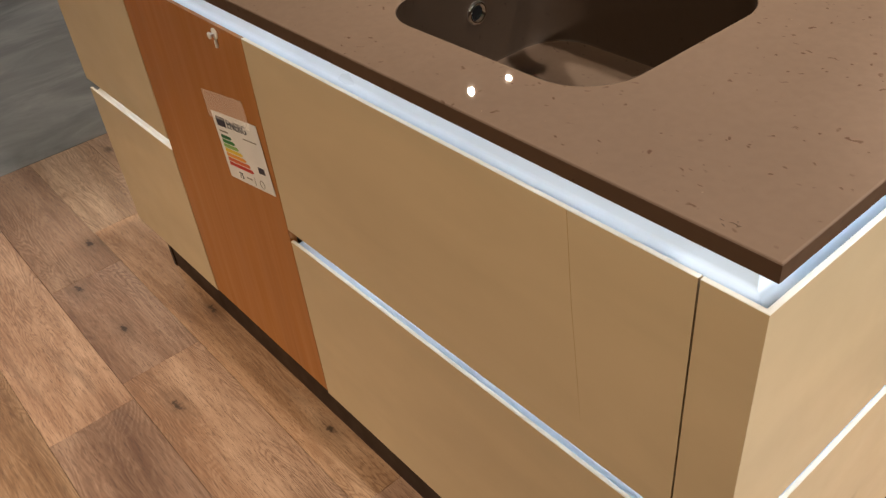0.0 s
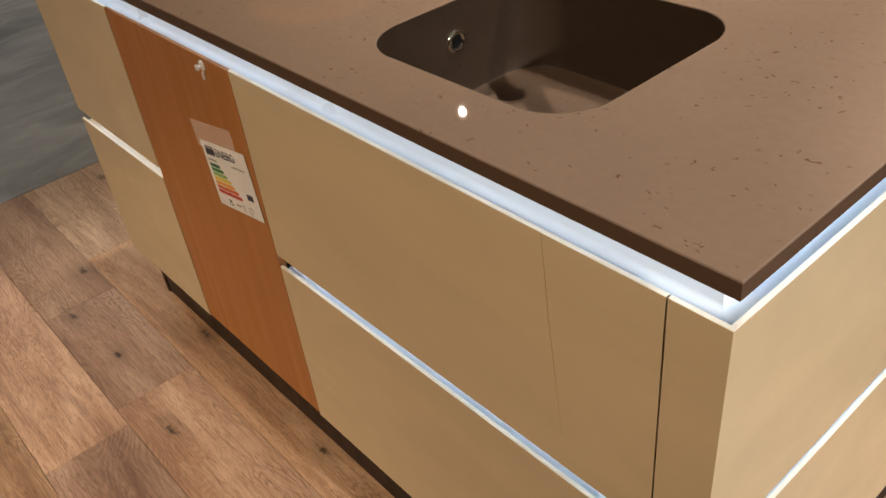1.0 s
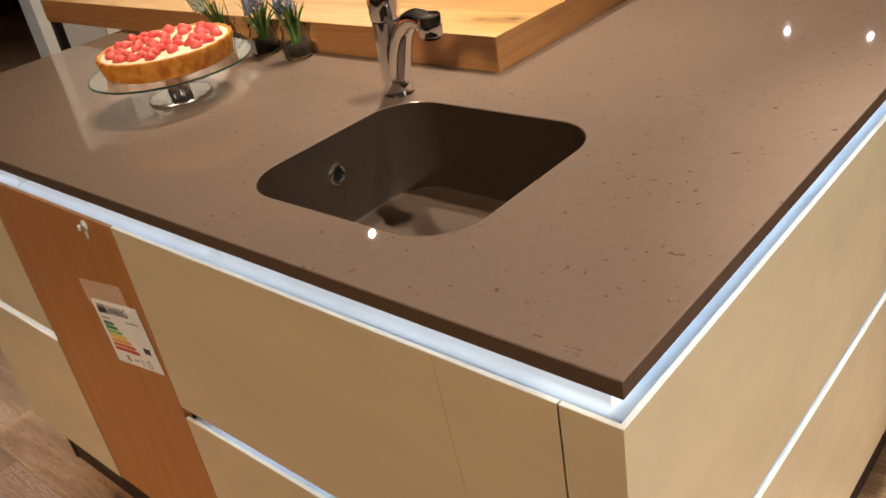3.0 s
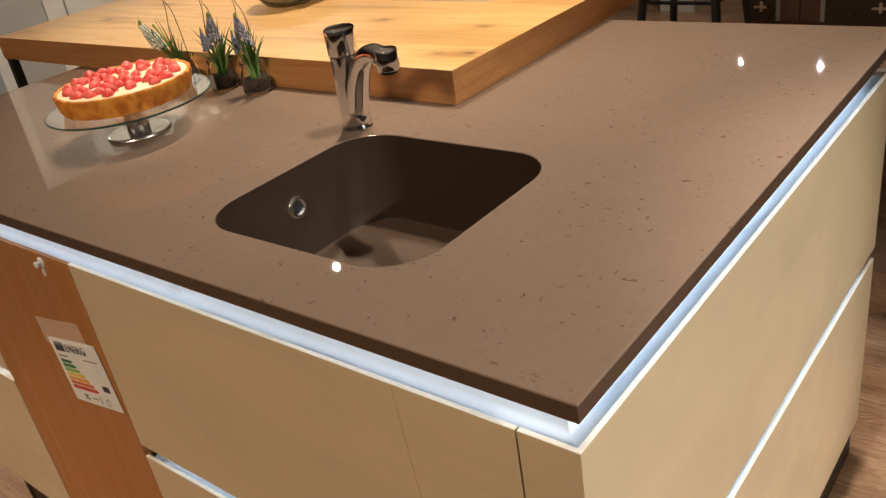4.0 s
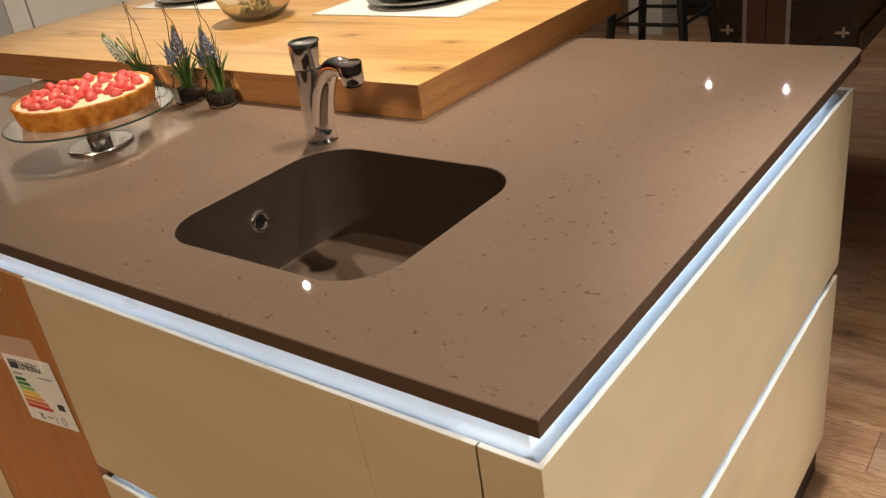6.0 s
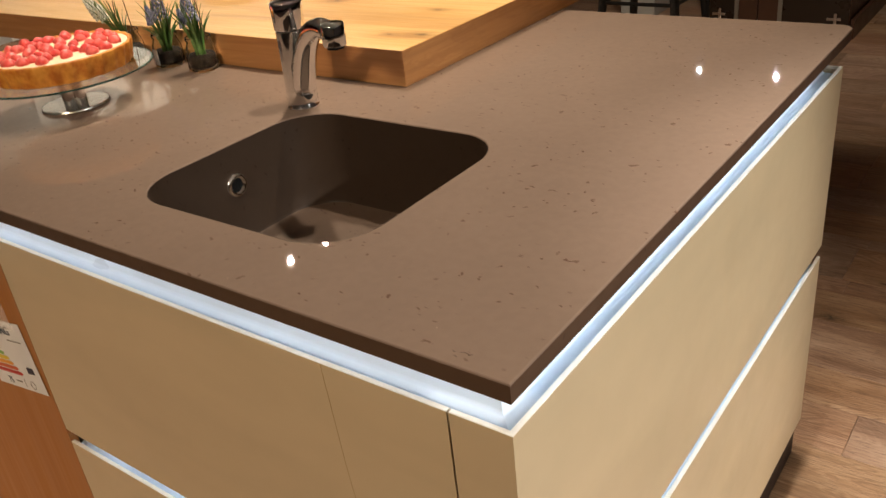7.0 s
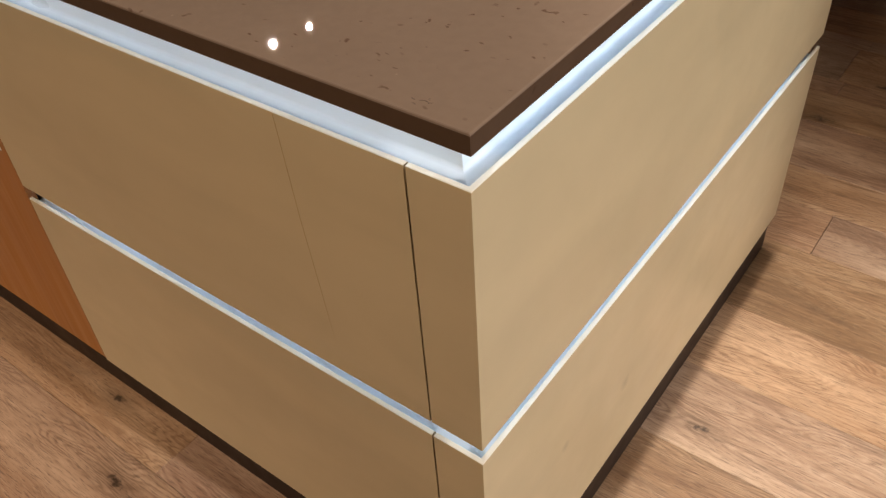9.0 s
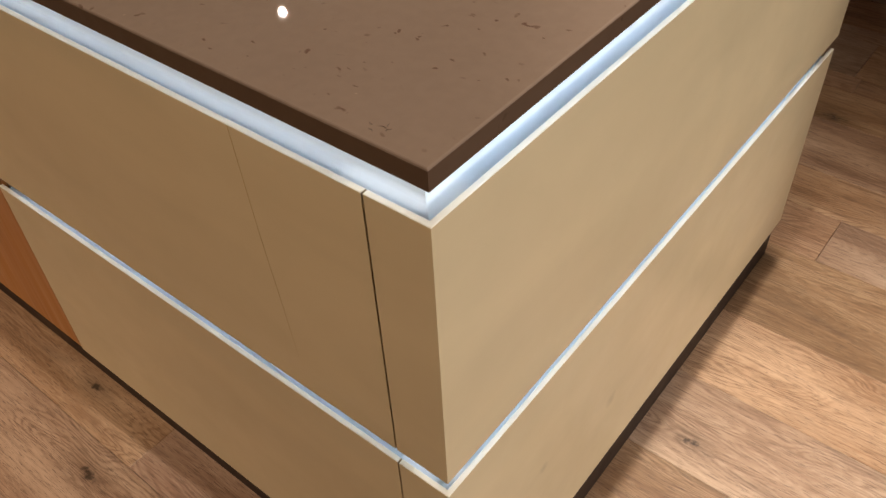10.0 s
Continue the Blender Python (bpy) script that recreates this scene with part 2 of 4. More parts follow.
    hsv = n.add("ShaderNodeHueSaturation", {"Hue": n.range(n.math("FRACT", n.math("MULTIPLY", r, 7.3)), 0, 1, 0.492, 0.504), "Saturation": n.range(n.math("FRACT", n.math("MULTIPLY", r, 13.7)), 0, 1, 0.86, 1.07), "Value": n.range(n.math("FRACT", n.math("MULTIPLY", r, 9.7)), 0, 1, 0.70, 1.12), "Color": col})
    n.put(n.b.inputs["Base Color"], hsv.outputs[0])
    n.put(n.b.inputs["Roughness"], n.range(pores, 0.3, 0.7, 0.48, 0.30))
    n.bump(n.math("SUBTRACT", n.math("SUBTRACT", pores, lines), n.math("MULTIPLY", n.range(dash, 0.56, 0.70, 0, 1), 0.6)), 0.25, 0.0012)
    return m


FLOOR_WOOD = floor_oak("rustic_oak_plank", "object")
FLOOR_FAR = floor_oak("rustic_oak_plank_far", "island")
EYES = [(-0.926, 0.703, 0.008), (-0.921, 0.834, 0.007), (-0.575, 0.659, 0.009), (-0.652, 0.812, 0.006), (-0.634, 0.648, 0.005), (-1.838, 0.757, 0.008), (-1.781, 0.915, 0.007)]
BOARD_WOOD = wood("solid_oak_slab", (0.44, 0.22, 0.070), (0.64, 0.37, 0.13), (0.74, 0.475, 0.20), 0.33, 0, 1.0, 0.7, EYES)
# the slab's oak again, shade on front and end put into the colour
BOARD_SIDE = wood("solid_oak_shaded_edge", (0.30, 0.115, 0.036), (0.45, 0.205, 0.072), (0.52, 0.265, 0.10), 0.36, 0, 0.7)
BOARD_END = wood("solid_oak_shaded_end", (0.24, 0.088, 0.028), (0.40, 0.178, 0.060), (0.48, 0.24, 0.088), 0.36, 1, 0.8)
PANEL_WOOD = wood("orange_alder_veneer", (0.30, 0.105, 0.019), (0.37, 0.140, 0.027), (0.41, 0.165, 0.035), 0.34, 2, 0.35, 0.06)


def stone_floor():
    m = material("grey_stone_tile", (0.25, 0.25, 0.25), 0.4)
    n = Nodes(m)
    p = position(n)
    a = n.noise(n.vmath("MULTIPLY", p, (2.2, 0.8, 1)), 2.2, 6, 0.6, 0.8)
    col = n.ramp(a, [(0.3, (0.13, 0.13, 0.13)), (0.5, (0.22, 0.22, 0.215)), (0.72, (0.36, 0.355, 0.345))])
    n.put(n.b.inputs["Base Color"], col)
    n.bump(n.noise(p, 60.0, 3), 0.05)
    return m


STONE = stone_floor()


def speckled(name, a, b, scale, rough=0.6, bump=0.0, **more):
    m = material(name, a, rough, **more)
    n = Nodes(m)
    p = position(n)
    f = n.noise(p, scale, 4)
    n.put(n.b.inputs["Base Color"], n.mix(n.range(f, 0.35, 0.65, 0, 1), rgb(a), rgb(b)))
    if bump:
        n.bump(f, bump, 0.002)
    return m


CRUST = speckled("baked_crust", (0.56, 0.155, 0.010), (0.80, 0.34, 0.045), 60, 0.6, 0.35)
CUSTARD = speckled("vanilla_cream", (0.84, 0.73, 0.48), (0.88, 0.79, 0.58), 30, 0.45, 0.15)
BERRY = speckled("strawberry", (0.74, 0.045, 0.045), (0.86, 0.17, 0.14), 110, 0.38, 0.25)
LEAF = speckled("green_leaf", (0.05, 0.125, 0.032), (0.15, 0.26, 0.075), 60, 0.45)
LEAF_PALE = speckled("pale_stem", (0.22, 0.28, 0.09), (0.30, 0.33, 0.12), 60, 0.5)
BLOOM_BLUE = speckled("blue_hyacinth", (0.11, 0.13, 0.27), (0.42, 0.45, 0.60), 150, 0.6)
BLOOM_WHITE = speckled("white_hyacinth", (0.72, 0.74, 0.62), (0.82, 0.82, 0.78), 150, 0.6)
SOIL = speckled("dark_soil", (0.006, 0.005, 0.004), (0.028, 0.018, 0.012), 190, 0.8, 1.0, Specular_IOR_Level=0.1)
WIRE = speckled("rusty_wire", (0.10, 0.055, 0.03), (0.16, 0.09, 0.05), 80, 0.6)
PAPER = speckled("white_label_paper", (0.72, 0.71, 0.70), (0.78, 0.77, 0.76), 20, 0.5)
TAPE = material("clear_tape", (0.9, 0.85, 0.8), 0.15, 0, Alpha=0.18)
LINEN = speckled("white_linen", (0.74, 0.73, 0.71), (0.82, 0.81, 0.79), 200, 0.85, 0.4)
PLATE = speckled("dark_stoneware", (0.012, 0.014, 0.017), (0.03, 0.035, 0.04), 30, 0.12)
RIM = speckled("grey_stoneware_rim", (0.20, 0.21, 0.20), (0.28, 0.28, 0.26), 50, 0.25)
MOSS = speckled("green_contents", (0.24, 0.24, 0.10), (0.52, 0.50, 0.30), 50, 0.7, 0.5)
INK = material("dark_print", (0.02, 0.025, 0.05), 0.5)


# emitter for the hidden strips added to brighten the grip rails
def glow(name, strength):
    m = material(name, (0.8, 0.8, 0.8), 0.4)
    b = m.node_tree.nodes["Principled BSDF"]
    b.inputs["Emission Color"].default_value = (0.72, 0.86, 1.0, 1)
    b.inputs["Emission Strength"].default_value = strength
    return m


GLOW, GLOW_SIDE = glow("cool_glow", 5.2), glow("cool_glow_side", 7.0)
PRINTS = [material("print", c, 0.5) for c in ((0.01, 0.13, 0.05), (0.03, 0.20, 0.05), (0.25, 0.45, 0.12), (0.75, 0.55, 0.05), (0.75, 0.33, 0.03), (0.60, 0.12, 0.03), (0.50, 0.03, 0.02))]

# ---- building blocks ----


def origin_of(ob):
    o = Vector((0, 0, 0))
    while ob:
        o += ob.location
        ob = ob.parent
    return o


def part(name, bm, mat, parent=None, label="", smooth=False):
    """Links a bmesh in world coordinates as one mesh object under its thing or part."""
    if parent:
        bm.transform(Matrix.Translation(-origin_of(parent)))
    me = bpy.data.meshes.new(name)
    bmesh.ops.recalc_face_normals(bm, faces=bm.faces[:])
    bm.to_mesh(me)
    bm.free()
    if smooth:
        for f in me.polygons:
            f.use_smooth = True
    me.materials.append(mat)
    ob = new(name, me)
    ob.parent = parent
    if label:
        ob["label"] = label
    return ob


def thing(name, at, label, category, group="", kind=""):
    ob = new(name)
    ob.location = at
    ob.empty_display_size = 0.05
    return tagged(ob, label, category, group, kind)


def box(x0, x1, y0, y1, z0, z1, bevel=0.0, seg=2):
    bm = bmesh.new()
    m = Matrix.Translation(((x0 + x1) / 2, (y0 + y1) / 2, (z0 + z1) / 2)) @ Matrix.Diagonal((x1 - x0, y1 - y0, z1 - z0, 1))
    bmesh.ops.create_cube(bm, size=1.0, matrix=m)
    if bevel:
        bmesh.ops.bevel(bm, geom=bm.edges[:], offset=bevel, segments=seg, affect="EDGES", profile=0.6)
    return bm


def extrude(outline, z0, z1, bevel=0.001):
    bm = bmesh.new()
    lo = [bm.verts.new((x, y, z0)) for x, y in outline]
    hi = [bm.verts.new((x, y, z1)) for x, y in outline]
    n = len(outline)
    bm.faces.new(lo[::-1])
    bm.faces.new(hi)
    for i in range(n):
        bm.faces.new((lo[i], lo[(i + 1) % n], hi[(i + 1) % n], hi[i]))
    bmesh.ops.bevel(bm, geom=bm.edges[:], offset=bevel, segments=2, affect="EDGES", profile=0.6)
    return bm


def join(*bms):
    out = bms[0]
    for b in bms[1:]:
        me = bpy.data.meshes.new("tmp")
        b.to_mesh(me)
        out.from_mesh(me)
        bpy.data.meshes.remove(me)
        b.free()
    return out


def lathe(profile, at, seg=48, close=True, wobble=None):
    """Turns (radius, z) rows round the upright through at."""
    bm = bmesh.new()
    rings = []
    for k, (r, z) in enumerate(profile):
        ring = []
        for i in range(seg):
            a = 2 * math.pi * i / seg
            rr = r * (wobble(a, k) if wobble else 1)
            ring.append(bm.verts.new((at[0] + rr * math.cos(a), at[1] + rr * math.sin(a), at[2] + z)))
        rings.append(ring)
    for a, b in zip(rings, rings[1:]):
        for i in range(seg):
            bm.faces.new((a[i], a[(i + 1) % seg], b[(i + 1) % seg], b[i]))
    if close:
        bm.faces.new(rings[0])
        bm.faces.new(rings[-1])
    return bm


def tube(points, radii, seg=16, caps=True):
    """A round tube through points."""
    bm = bmesh.new()
    pts = [Vector(p) for p in points]
    if not hasattr(radii, "__len__"):
        radii = [radii] * len(pts)
    rings, side = [], None
    for i, p in enumerate(pts):
        d = (pts[min(i + 1, len(pts) - 1)] - pts[max(i - 1, 0)]).normalized()
        if side is None:
            side = d.orthogonal().normalized()
        side = (side - d * side.dot(d)).normalized()
        up = d.cross(side)
        rings.append([bm.verts.new(p + radii[i] * (math.cos(2 * math.pi * k / seg) * side + math.sin(2 * math.pi * k / seg) * up)) for k in range(seg)])
    for a, b in zip(rings, rings[1:]):
        for k in range(seg):
            bm.faces.new((a[k], a[(k + 1) % seg], b[(k + 1) % seg], b[k]))
    if caps:
        bm.faces.new(rings[0])
        bm.faces.new(rings[-1])
    return bm


def sweep(profile, path):
    """Extrudes an open (inward, z) profile along a path of (place, inward) rows, where inward is the mitre direction."""
    bm = bmesh.new()
    rows = [[bm.verts.new((p[0] + u * d[0], p[1] + u * d[1], z)) for u, z in profile] for p, d in path]
    for a, b in zip(rows, rows[1:]):
        for k in range(len(profile) - 1):
            bm.faces.new((a[k], a[k + 1], b[k + 1], b[k]))
    return bm


def curve_pts(a, b, c, d, n=10):
    a, b, c, d = (Vector(v) for v in (a, b, c, d))
    return [(1 - t) ** 3 * a + 3 * (1 - t) ** 2 * t * b + 3 * (1 - t) * t * t * c + t ** 3 * d for t in (i / n for i in range(n + 1))]


def rounded(x0, x1, y0, y1, r, n=10):
    out = []
    for cx, cy, a0 in ((x1 - r, y1 - r, 0), (x0 + r, y1 - r, 90), (x0 + r, y0 + r, 180), (x1 - r, y0 + r, 270)):
        for i in range(n + 1):
            a = radians(a0 + 90 * i / n)
            out.append((cx + r * math.cos(a), cy + r * math.sin(a)))
    return out


# ---- room ----
FRONT_END, RIGHT_END = -1.685, 1.034
TOP, UNDER, FRONT_TOP = 0.914, 0.8945, 0.8575


def setting(name, bm, mat, label, category):
    ob = part(name, bm, mat)
    return tagged(ob, label, category, "", "structure")


setting("floor", box(-2.45, 9.0, -7.0, 11.0, -0.12, -0.012), PLINTH, "dark underlay beneath the oak plank floor", "floor")
aisle = setting("floor_aisle", box(-13.0, -2.454, -7.0, 1.70, -0.12, -0.001), STONE, "grey cloudy stone-look aisle floor of the showroom", "floor")
setting("floor_back", box(-13.0, -2.454, 1.704, 11.0, -0.12, -0.001), FLOOR_FAR, "dark oak plank floor beyond the grey aisle", "floor")
setting("ceiling", box(-13.0, 9.0, -7.0, 11.0, 3.45, 3.6), CEILING, "plain pale showroom ceiling", "ceiling")
setting("wall_west", box(-13.2, -13.0, -7.0, 11.0, -0.12, 3.6), WALL, "plain warm grey showroom wall", "wall")
setting("wall_east", box(9.0, 9.2, -7.0, 11.0, -0.12, 3.6), WALL, "plain warm grey showroom wall", "wall")
setting("wall_south", box(-13.2, 9.2, -7.2, -7.0, -0.12, 3.6), WALL, "plain warm grey showroom wall", "wall")
setting("wall_north", box(-13.2, 9.2, 11.0, 11.2, -0.12, 3.6), WALL, "plain warm grey showroom wall", "wall")

# ---- island: worktop and basin ----
SINK = (-0.637, -0.268, 0.098, 0.434)


def slab_with_hole(outer, inner, z0, z1, ease):
    """Slab with a hole; upper edges eased. outer and inner are closed loops."""
    bm = bmesh.new()

    def loops(pts, sign):
        n = len(pts)
        out = []
        for off, z in ((0, z0), (0, z1 - ease), (ease * 0.35, z1 - ease * 0.3), (ease, z1)):
            row = []
            for i, p in enumerate(pts):
                a, b = Vector(pts[i - 1]), Vector(pts[(i + 1) % n])
                q = Vector(p)
                e1, e2 = (q - a).normalized(), (b - q).normalized()
                nrm = Vector((-(e1 + e2).y, (e1 + e2).x)).normalized()
                k = 1 / max(0.3, nrm.dot(Vector((-e1.y, e1.x))))
                q = q + sign * off * k * nrm
                row.append(bm.verts.new((q.x, q.y, z)))
            out.append(row)
        for lo, hi in zip(out, out[1:]):
            for i in range(n):
                bm.faces.new((lo[i], lo[(i + 1) % n], hi[(i + 1) % n], hi[i]))
        return out

    lo, li = loops(outer, 1), loops(inner, -1)
    for k in (0, -1):
        edges = []
        for row in (lo[k], li[k]):
            for i in range(len(row)):
                edges.append(bm.edges.get((row[i], row[(i + 1) % len(row)])))
        bmesh.ops.triangle_fill(bm, edges=edges, use_beauty=True, use_dissolve=False)
    return bm


worktop = thing("worktop", (-0.85, 0.5, UNDER), "polished brown speckled quartz worktop with a sink cut-out, on the island", "worktop")
slab = slab_with_hole([(-1.705, -0.004), (0.004, -0.004)] + [(-0.020 + 0.022 * math.cos(radians(a)), 1.057 + 0.022 * math.sin(radians(a))) for a in range(0, 91, 15)] + [(-1.705, 1.079)], rounded(*SINK, 0.074), UNDER, TOP, 0.0018)
slab_ob = part("slab", slab, QUARTZ, worktop)
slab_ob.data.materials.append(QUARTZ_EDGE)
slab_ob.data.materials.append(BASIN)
# upright faces take the copies coloured darker for shade
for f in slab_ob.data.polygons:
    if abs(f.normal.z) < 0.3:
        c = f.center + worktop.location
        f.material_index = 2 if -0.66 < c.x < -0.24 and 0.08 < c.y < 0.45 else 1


# curled flecks near the corner: x, y, radius, first angle, sweep
for mx, my, mr, m0, sweep_deg in ((-0.050, 0.011, 0.0052, 20, 130), (-0.043, 0.013, 0.0034, 100, 110), (-0.060, 0.015, 0.0030, 200, 100), (-0.056, 0.006, 0.0024, 0, 140), (-0.047, 0.019, 0.0026, 150, 90)):
    pts = [(mx + mr * math.cos(radians(m0 + sweep_deg * k / 8)), my + 0.8 * mr * math.sin(radians(m0 + sweep_deg * k / 8)), TOP + 0.00005) for k in range(9)]
    part("curled_fleck", tube(pts, [0.00006 + 0.00028 * math.sin(math.pi * k / 8) for k in range(9)], 6), QUARTZ_EDGE, worktop, "small curled dark fleck")


def basin():
    t = thing("sink", (-0.454, 0.266, 0.74), "dark brown composite undermount sink set below the worktop", "sink")
    x0, x1, y0, y1 = SINK
    bm = bmesh.new()
    rows = []
    for inset, z, r in ((0.0004, TOP - 0.0022, 0.0737), (0.0008, 0.885, 0.0735), (0.0012, 0.80, 0.073), (0.0016, 0.770, 0.072), (0.0030, 0.7655, 0.071), (0.02, 0.7600, 0.062)):
        rows.append([bm.verts.new((x, y, z)) for x, y in rounded(x0 + inset, x1 - inset, y0 + inset, y1 - inset, r)])
    for a, b in zip(rows, rows[1:]):
        for i in range(len(a)):
            bm.faces.new((a[i], a[(i + 1) % len(a)], b[(i + 1) % len(a)], b[i]))
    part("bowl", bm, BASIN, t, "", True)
    # floor as its own part, its paler colour standing for light
    fl = bmesh.new()
    rows = [[fl.verts.new((x, y, z)) for x, y in rounded(x0 + k, x1 - k, y0 + k, y1 - k, r)] for k, z, r in ((0.0024, 0.7668, 0.071), (0.0065, 0.7652, 0.068), (0.06, 0.7625, 0.04), (0.12, 0.7595, 0.02))]
    for a, b in zip(rows, rows[1:]):
        for i in range(len(a)):
            fl.faces.new((a[i], a[(i + 1) % len(a)], b[(i + 1) % len(a)], b[i]))
    fl.faces.new(rows[-1])
    part("basin_floor", fl, BASIN_FLOOR, t, "basin floor coloured paler as if lit", True)
    d = part("drain", lathe([(0.001, 0.0045), (0.030, 0.0035), (0.040, 0.006), (0.045, 0.0045), (0.046, 0.0)], (-0.4575, 0.2725, 0.7600), 40), BLACK_METAL, t, "dark drain fitting", True)
    part("strainer", lathe([(0.001, 0.002), (0.026, 0.002), (0.028, 0.0)], (-0.4575, 0.2725, 0.7655), 24), BLACK, d)
    # overflow on the wall
    m = pose(-0.6362, 0.272, 0.853, 0, 90, 0)
    ring = lathe([(0.012, 0.001), (0.014, 0.004), (0.018, 0.0045), (0.0205, 0.002), (0.021, -0.002)], (0, 0, 0), 32, False)
    ring.transform(m @ Matrix.Diagonal((0.86, 0.86, 1, 1)))
    o = part("overflow", ring, CHROME, t, "chrome overflow ring", True)
    disc = lathe([(0.001, 0.0), (0.012, 0.0), (0.0122, 0.001)], (0, 0, 0), 24)
    disc.transform(m)
    part("overflow_plate", disc, BLACK, o)
    for k in range(5):
        a = 2 * math.pi * k / 5
        h = lathe([(0.001, 0.0016), (0.003, 0.0016), (0.0031, 0.0)], (0.007 * math.cos(a), 0.007 * math.sin(a), 0), 10)
        h.transform(m)
        part("hole", h, BLACK, o)


basin()


def tap():
    x, y = -0.652, 0.445
    t = thing("tap", (x, y, TOP), "polished chrome single-lever mixer tap standing behind the sink", "tap")
    part("base_ring", lathe([(0.0244, 0.0), (0.0246, 0.001), (0.0244, 0.0025), (0.023, 0.0025)], (x, y, TOP), 40), CHROME, t, "", True)
    body = lathe([(0.0240, 0.0025), (0.0236, 0.03), (0.0226, 0.075), (0.0222, 0.118), (0.0222, 0.1190)], (x, y, TOP), 40)
    part("body", body, CHROME, t, "", True)
    part("collar", lathe([(0.0212, 0.119), (0.0212, 0.1205)], (x, y, TOP), 40), BLACK_METAL, t)
    lev = lathe([(0.0226, 0.1205), (0.0232, 0.122), (0.0240, 0.148), (0.0243, 0.1585), (0.0238, 0.1605), (0.0220, 0.1615), (0.0120, 0.1622), (0.001, 0.1624)], (x, y, TOP), 40)
    part("lever_cap", lev, CHROME, t, "chrome lever cap", True)
    # spout: leaves the body low and bends over the basin
    d = Vector((math.cos(radians(-18)), math.sin(radians(-18)), 0))
    up = Vector((0, 0, 1))
    o = Vector((x, y, TOP))
    pts = curve_pts(o + 0.012 * d + 0.030 * up, o + 0.030 * d + 0.078 * up, o + 0.048 * d + 0.126 * up, o + 0.098 * d + 0.134 * up, 16)
    pts += curve_pts(o + 0.106 * d + 0.1345 * up, o + 0.112 * d + 0.1345 * up, o + 0.118 * d + 0.134 * up, o + 0.126 * d + 0.133 * up, 3)
    n = len(pts)
    part("spout", tube(pts, [0.0188 - 0.0042 * min(1, i / (n - 5)) for i in range(n)], 28), CHROME, t, "", True)
    c = o + 0.136 * d - 0.0105 * up
    head = lathe([(0.001, 0.1575), (0.0150, 0.1570), (0.0165, 0.1545), (0.0168, 0.128), (0.0160, 0.1260), (0.013, 0.1260)], (c.x, c.y, c.z), 36)
    part("outlet", head, CHROME, t, "", True)
    part("aerator", lathe([(0.001, 0.1215), (0.0115, 0.1215), (0.0122, 0.123), (0.0122, 0.1268)], (c.x, c.y, c.z), 28), BLACK, t, "black aerator ring", True)
    # dark oval mark at the foot of the spout
    m = Matrix.Translation(o + 0.0238 * d + 0.028 * up) @ Matrix.Rotation(radians(-18), 4, "Z") @ pose(0, 0, 0, 0, 90, 0) @ Matrix.Diagonal((1.7, 1.0, 1.0, 1))
    mark = lathe([(0.001, 0.0018), (0.0075, 0.0014), (0.009, -0.002)], (0, 0, 0), 20)
    mark.transform(m)
    part("sensor", mark, BLACK_METAL, t, "dark oval mark", True)


tap()

# ---- island: cabinet units ----
LOW_TOP, UP_BOTTOM, FOOT = 0.499, 0.5225, 0.131


def lipped(path, z0, z1):
    """A front whose back is bevelled away to a thin lip at the top. path rows: place and inward direction."""
    th, lip = 0.0125, 0.0062
    prof = [(0.0008, z0), (0.0, z0 + 0.0008), (0.0, z1 - 0.0006), (lip, z1 - 0.0006), (th, z1 - 0.022), (th, z0)]
    bm = bmesh.new()
    rows = [[bm.verts.new((p[0] + u * d[0], p[1] + u * d[1], z)) for u, z in prof] for p, d in path]
    n = len(prof)
    for a, b in zip(rows, rows[1:]):
        for k in range(n):
            bm.faces.new((a[k], a[(k + 1) % n], b[(k + 1) % n], b[k]))
    bm.faces.new(rows[0])
    bm.faces.new(rows[-1][::-1])
    return bm


def lip_band(path, z1):
    """The pale edge band on a lip."""
    prof = [(0.0, z1 - 0.0006), (0.0002, z1 - 0.0001), (0.0008, z1 + 0.0002), (0.0052, z1 + 0.0002), (0.0062, z1 - 0.0006)]
    bm = bmesh.new()
    rows = [[bm.verts.new((p[0] + u * d[0], p[1] + u * d[1], z)) for u, z in prof] for p, d in path]
    n = len(prof)
    for a, b in zip(rows, rows[1:]):
        for k in range(n):
            bm.faces.new((a[k], a[(k + 1) % n], b[(k + 1) % n], b[k]))
    bm.faces.new(rows[0])
    bm.faces.new(rows[-1][::-1])
    return bm


def front_panel(parent, name, x0, x1, z0, z1):
    """One cabinet front, facing -y, with a pale edge band on its lip."""
    path = [((x0, 0), (0, 1)), ((x1, 0), (0, 1))]
    f = part(name, lipped(path, z0, z1), CREAM, parent)
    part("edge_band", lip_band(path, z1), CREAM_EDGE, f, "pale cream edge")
    return f


def drawer_unit(x0, x1, label):
    t = thing("drawer_unit", ((x0 + x1) / 2, 0.3, 0.1), label, "base cabinet", "base cabinets of the island")
    part("carcass", box(x0 + 0.001, x1 - 0.001, 0.05, 0.54, 0.10, 0.735 if x1 > -0.5 else 0.84), CARCASS, t)
    front_panel(t, "drawer_front", x0 + 0.0012, x1 - 0.0012, UP_BOTTOM, FRONT_TOP)
    front_panel(t, "drawer_front", x0 + 0.0012, x1 - 0.0012, FOOT, LOW_TOP)
    # grip rail in the gap between the drawers; end unit's coloured cream as warm-lit
    part("grip_rail", sweep([(0.0078, 0.4865), (0.020, 0.489), (0.026, 0.492), (0.029, 0.500), (0.034, 0.560)], [((x0 + 0.002, 0), (0, 1)), ((x1 + 0.0005, 0), (0, 1))]), GRIP if x1 > -0.5 else CREAM_EDGE, t, "pale grip rail")
    return t


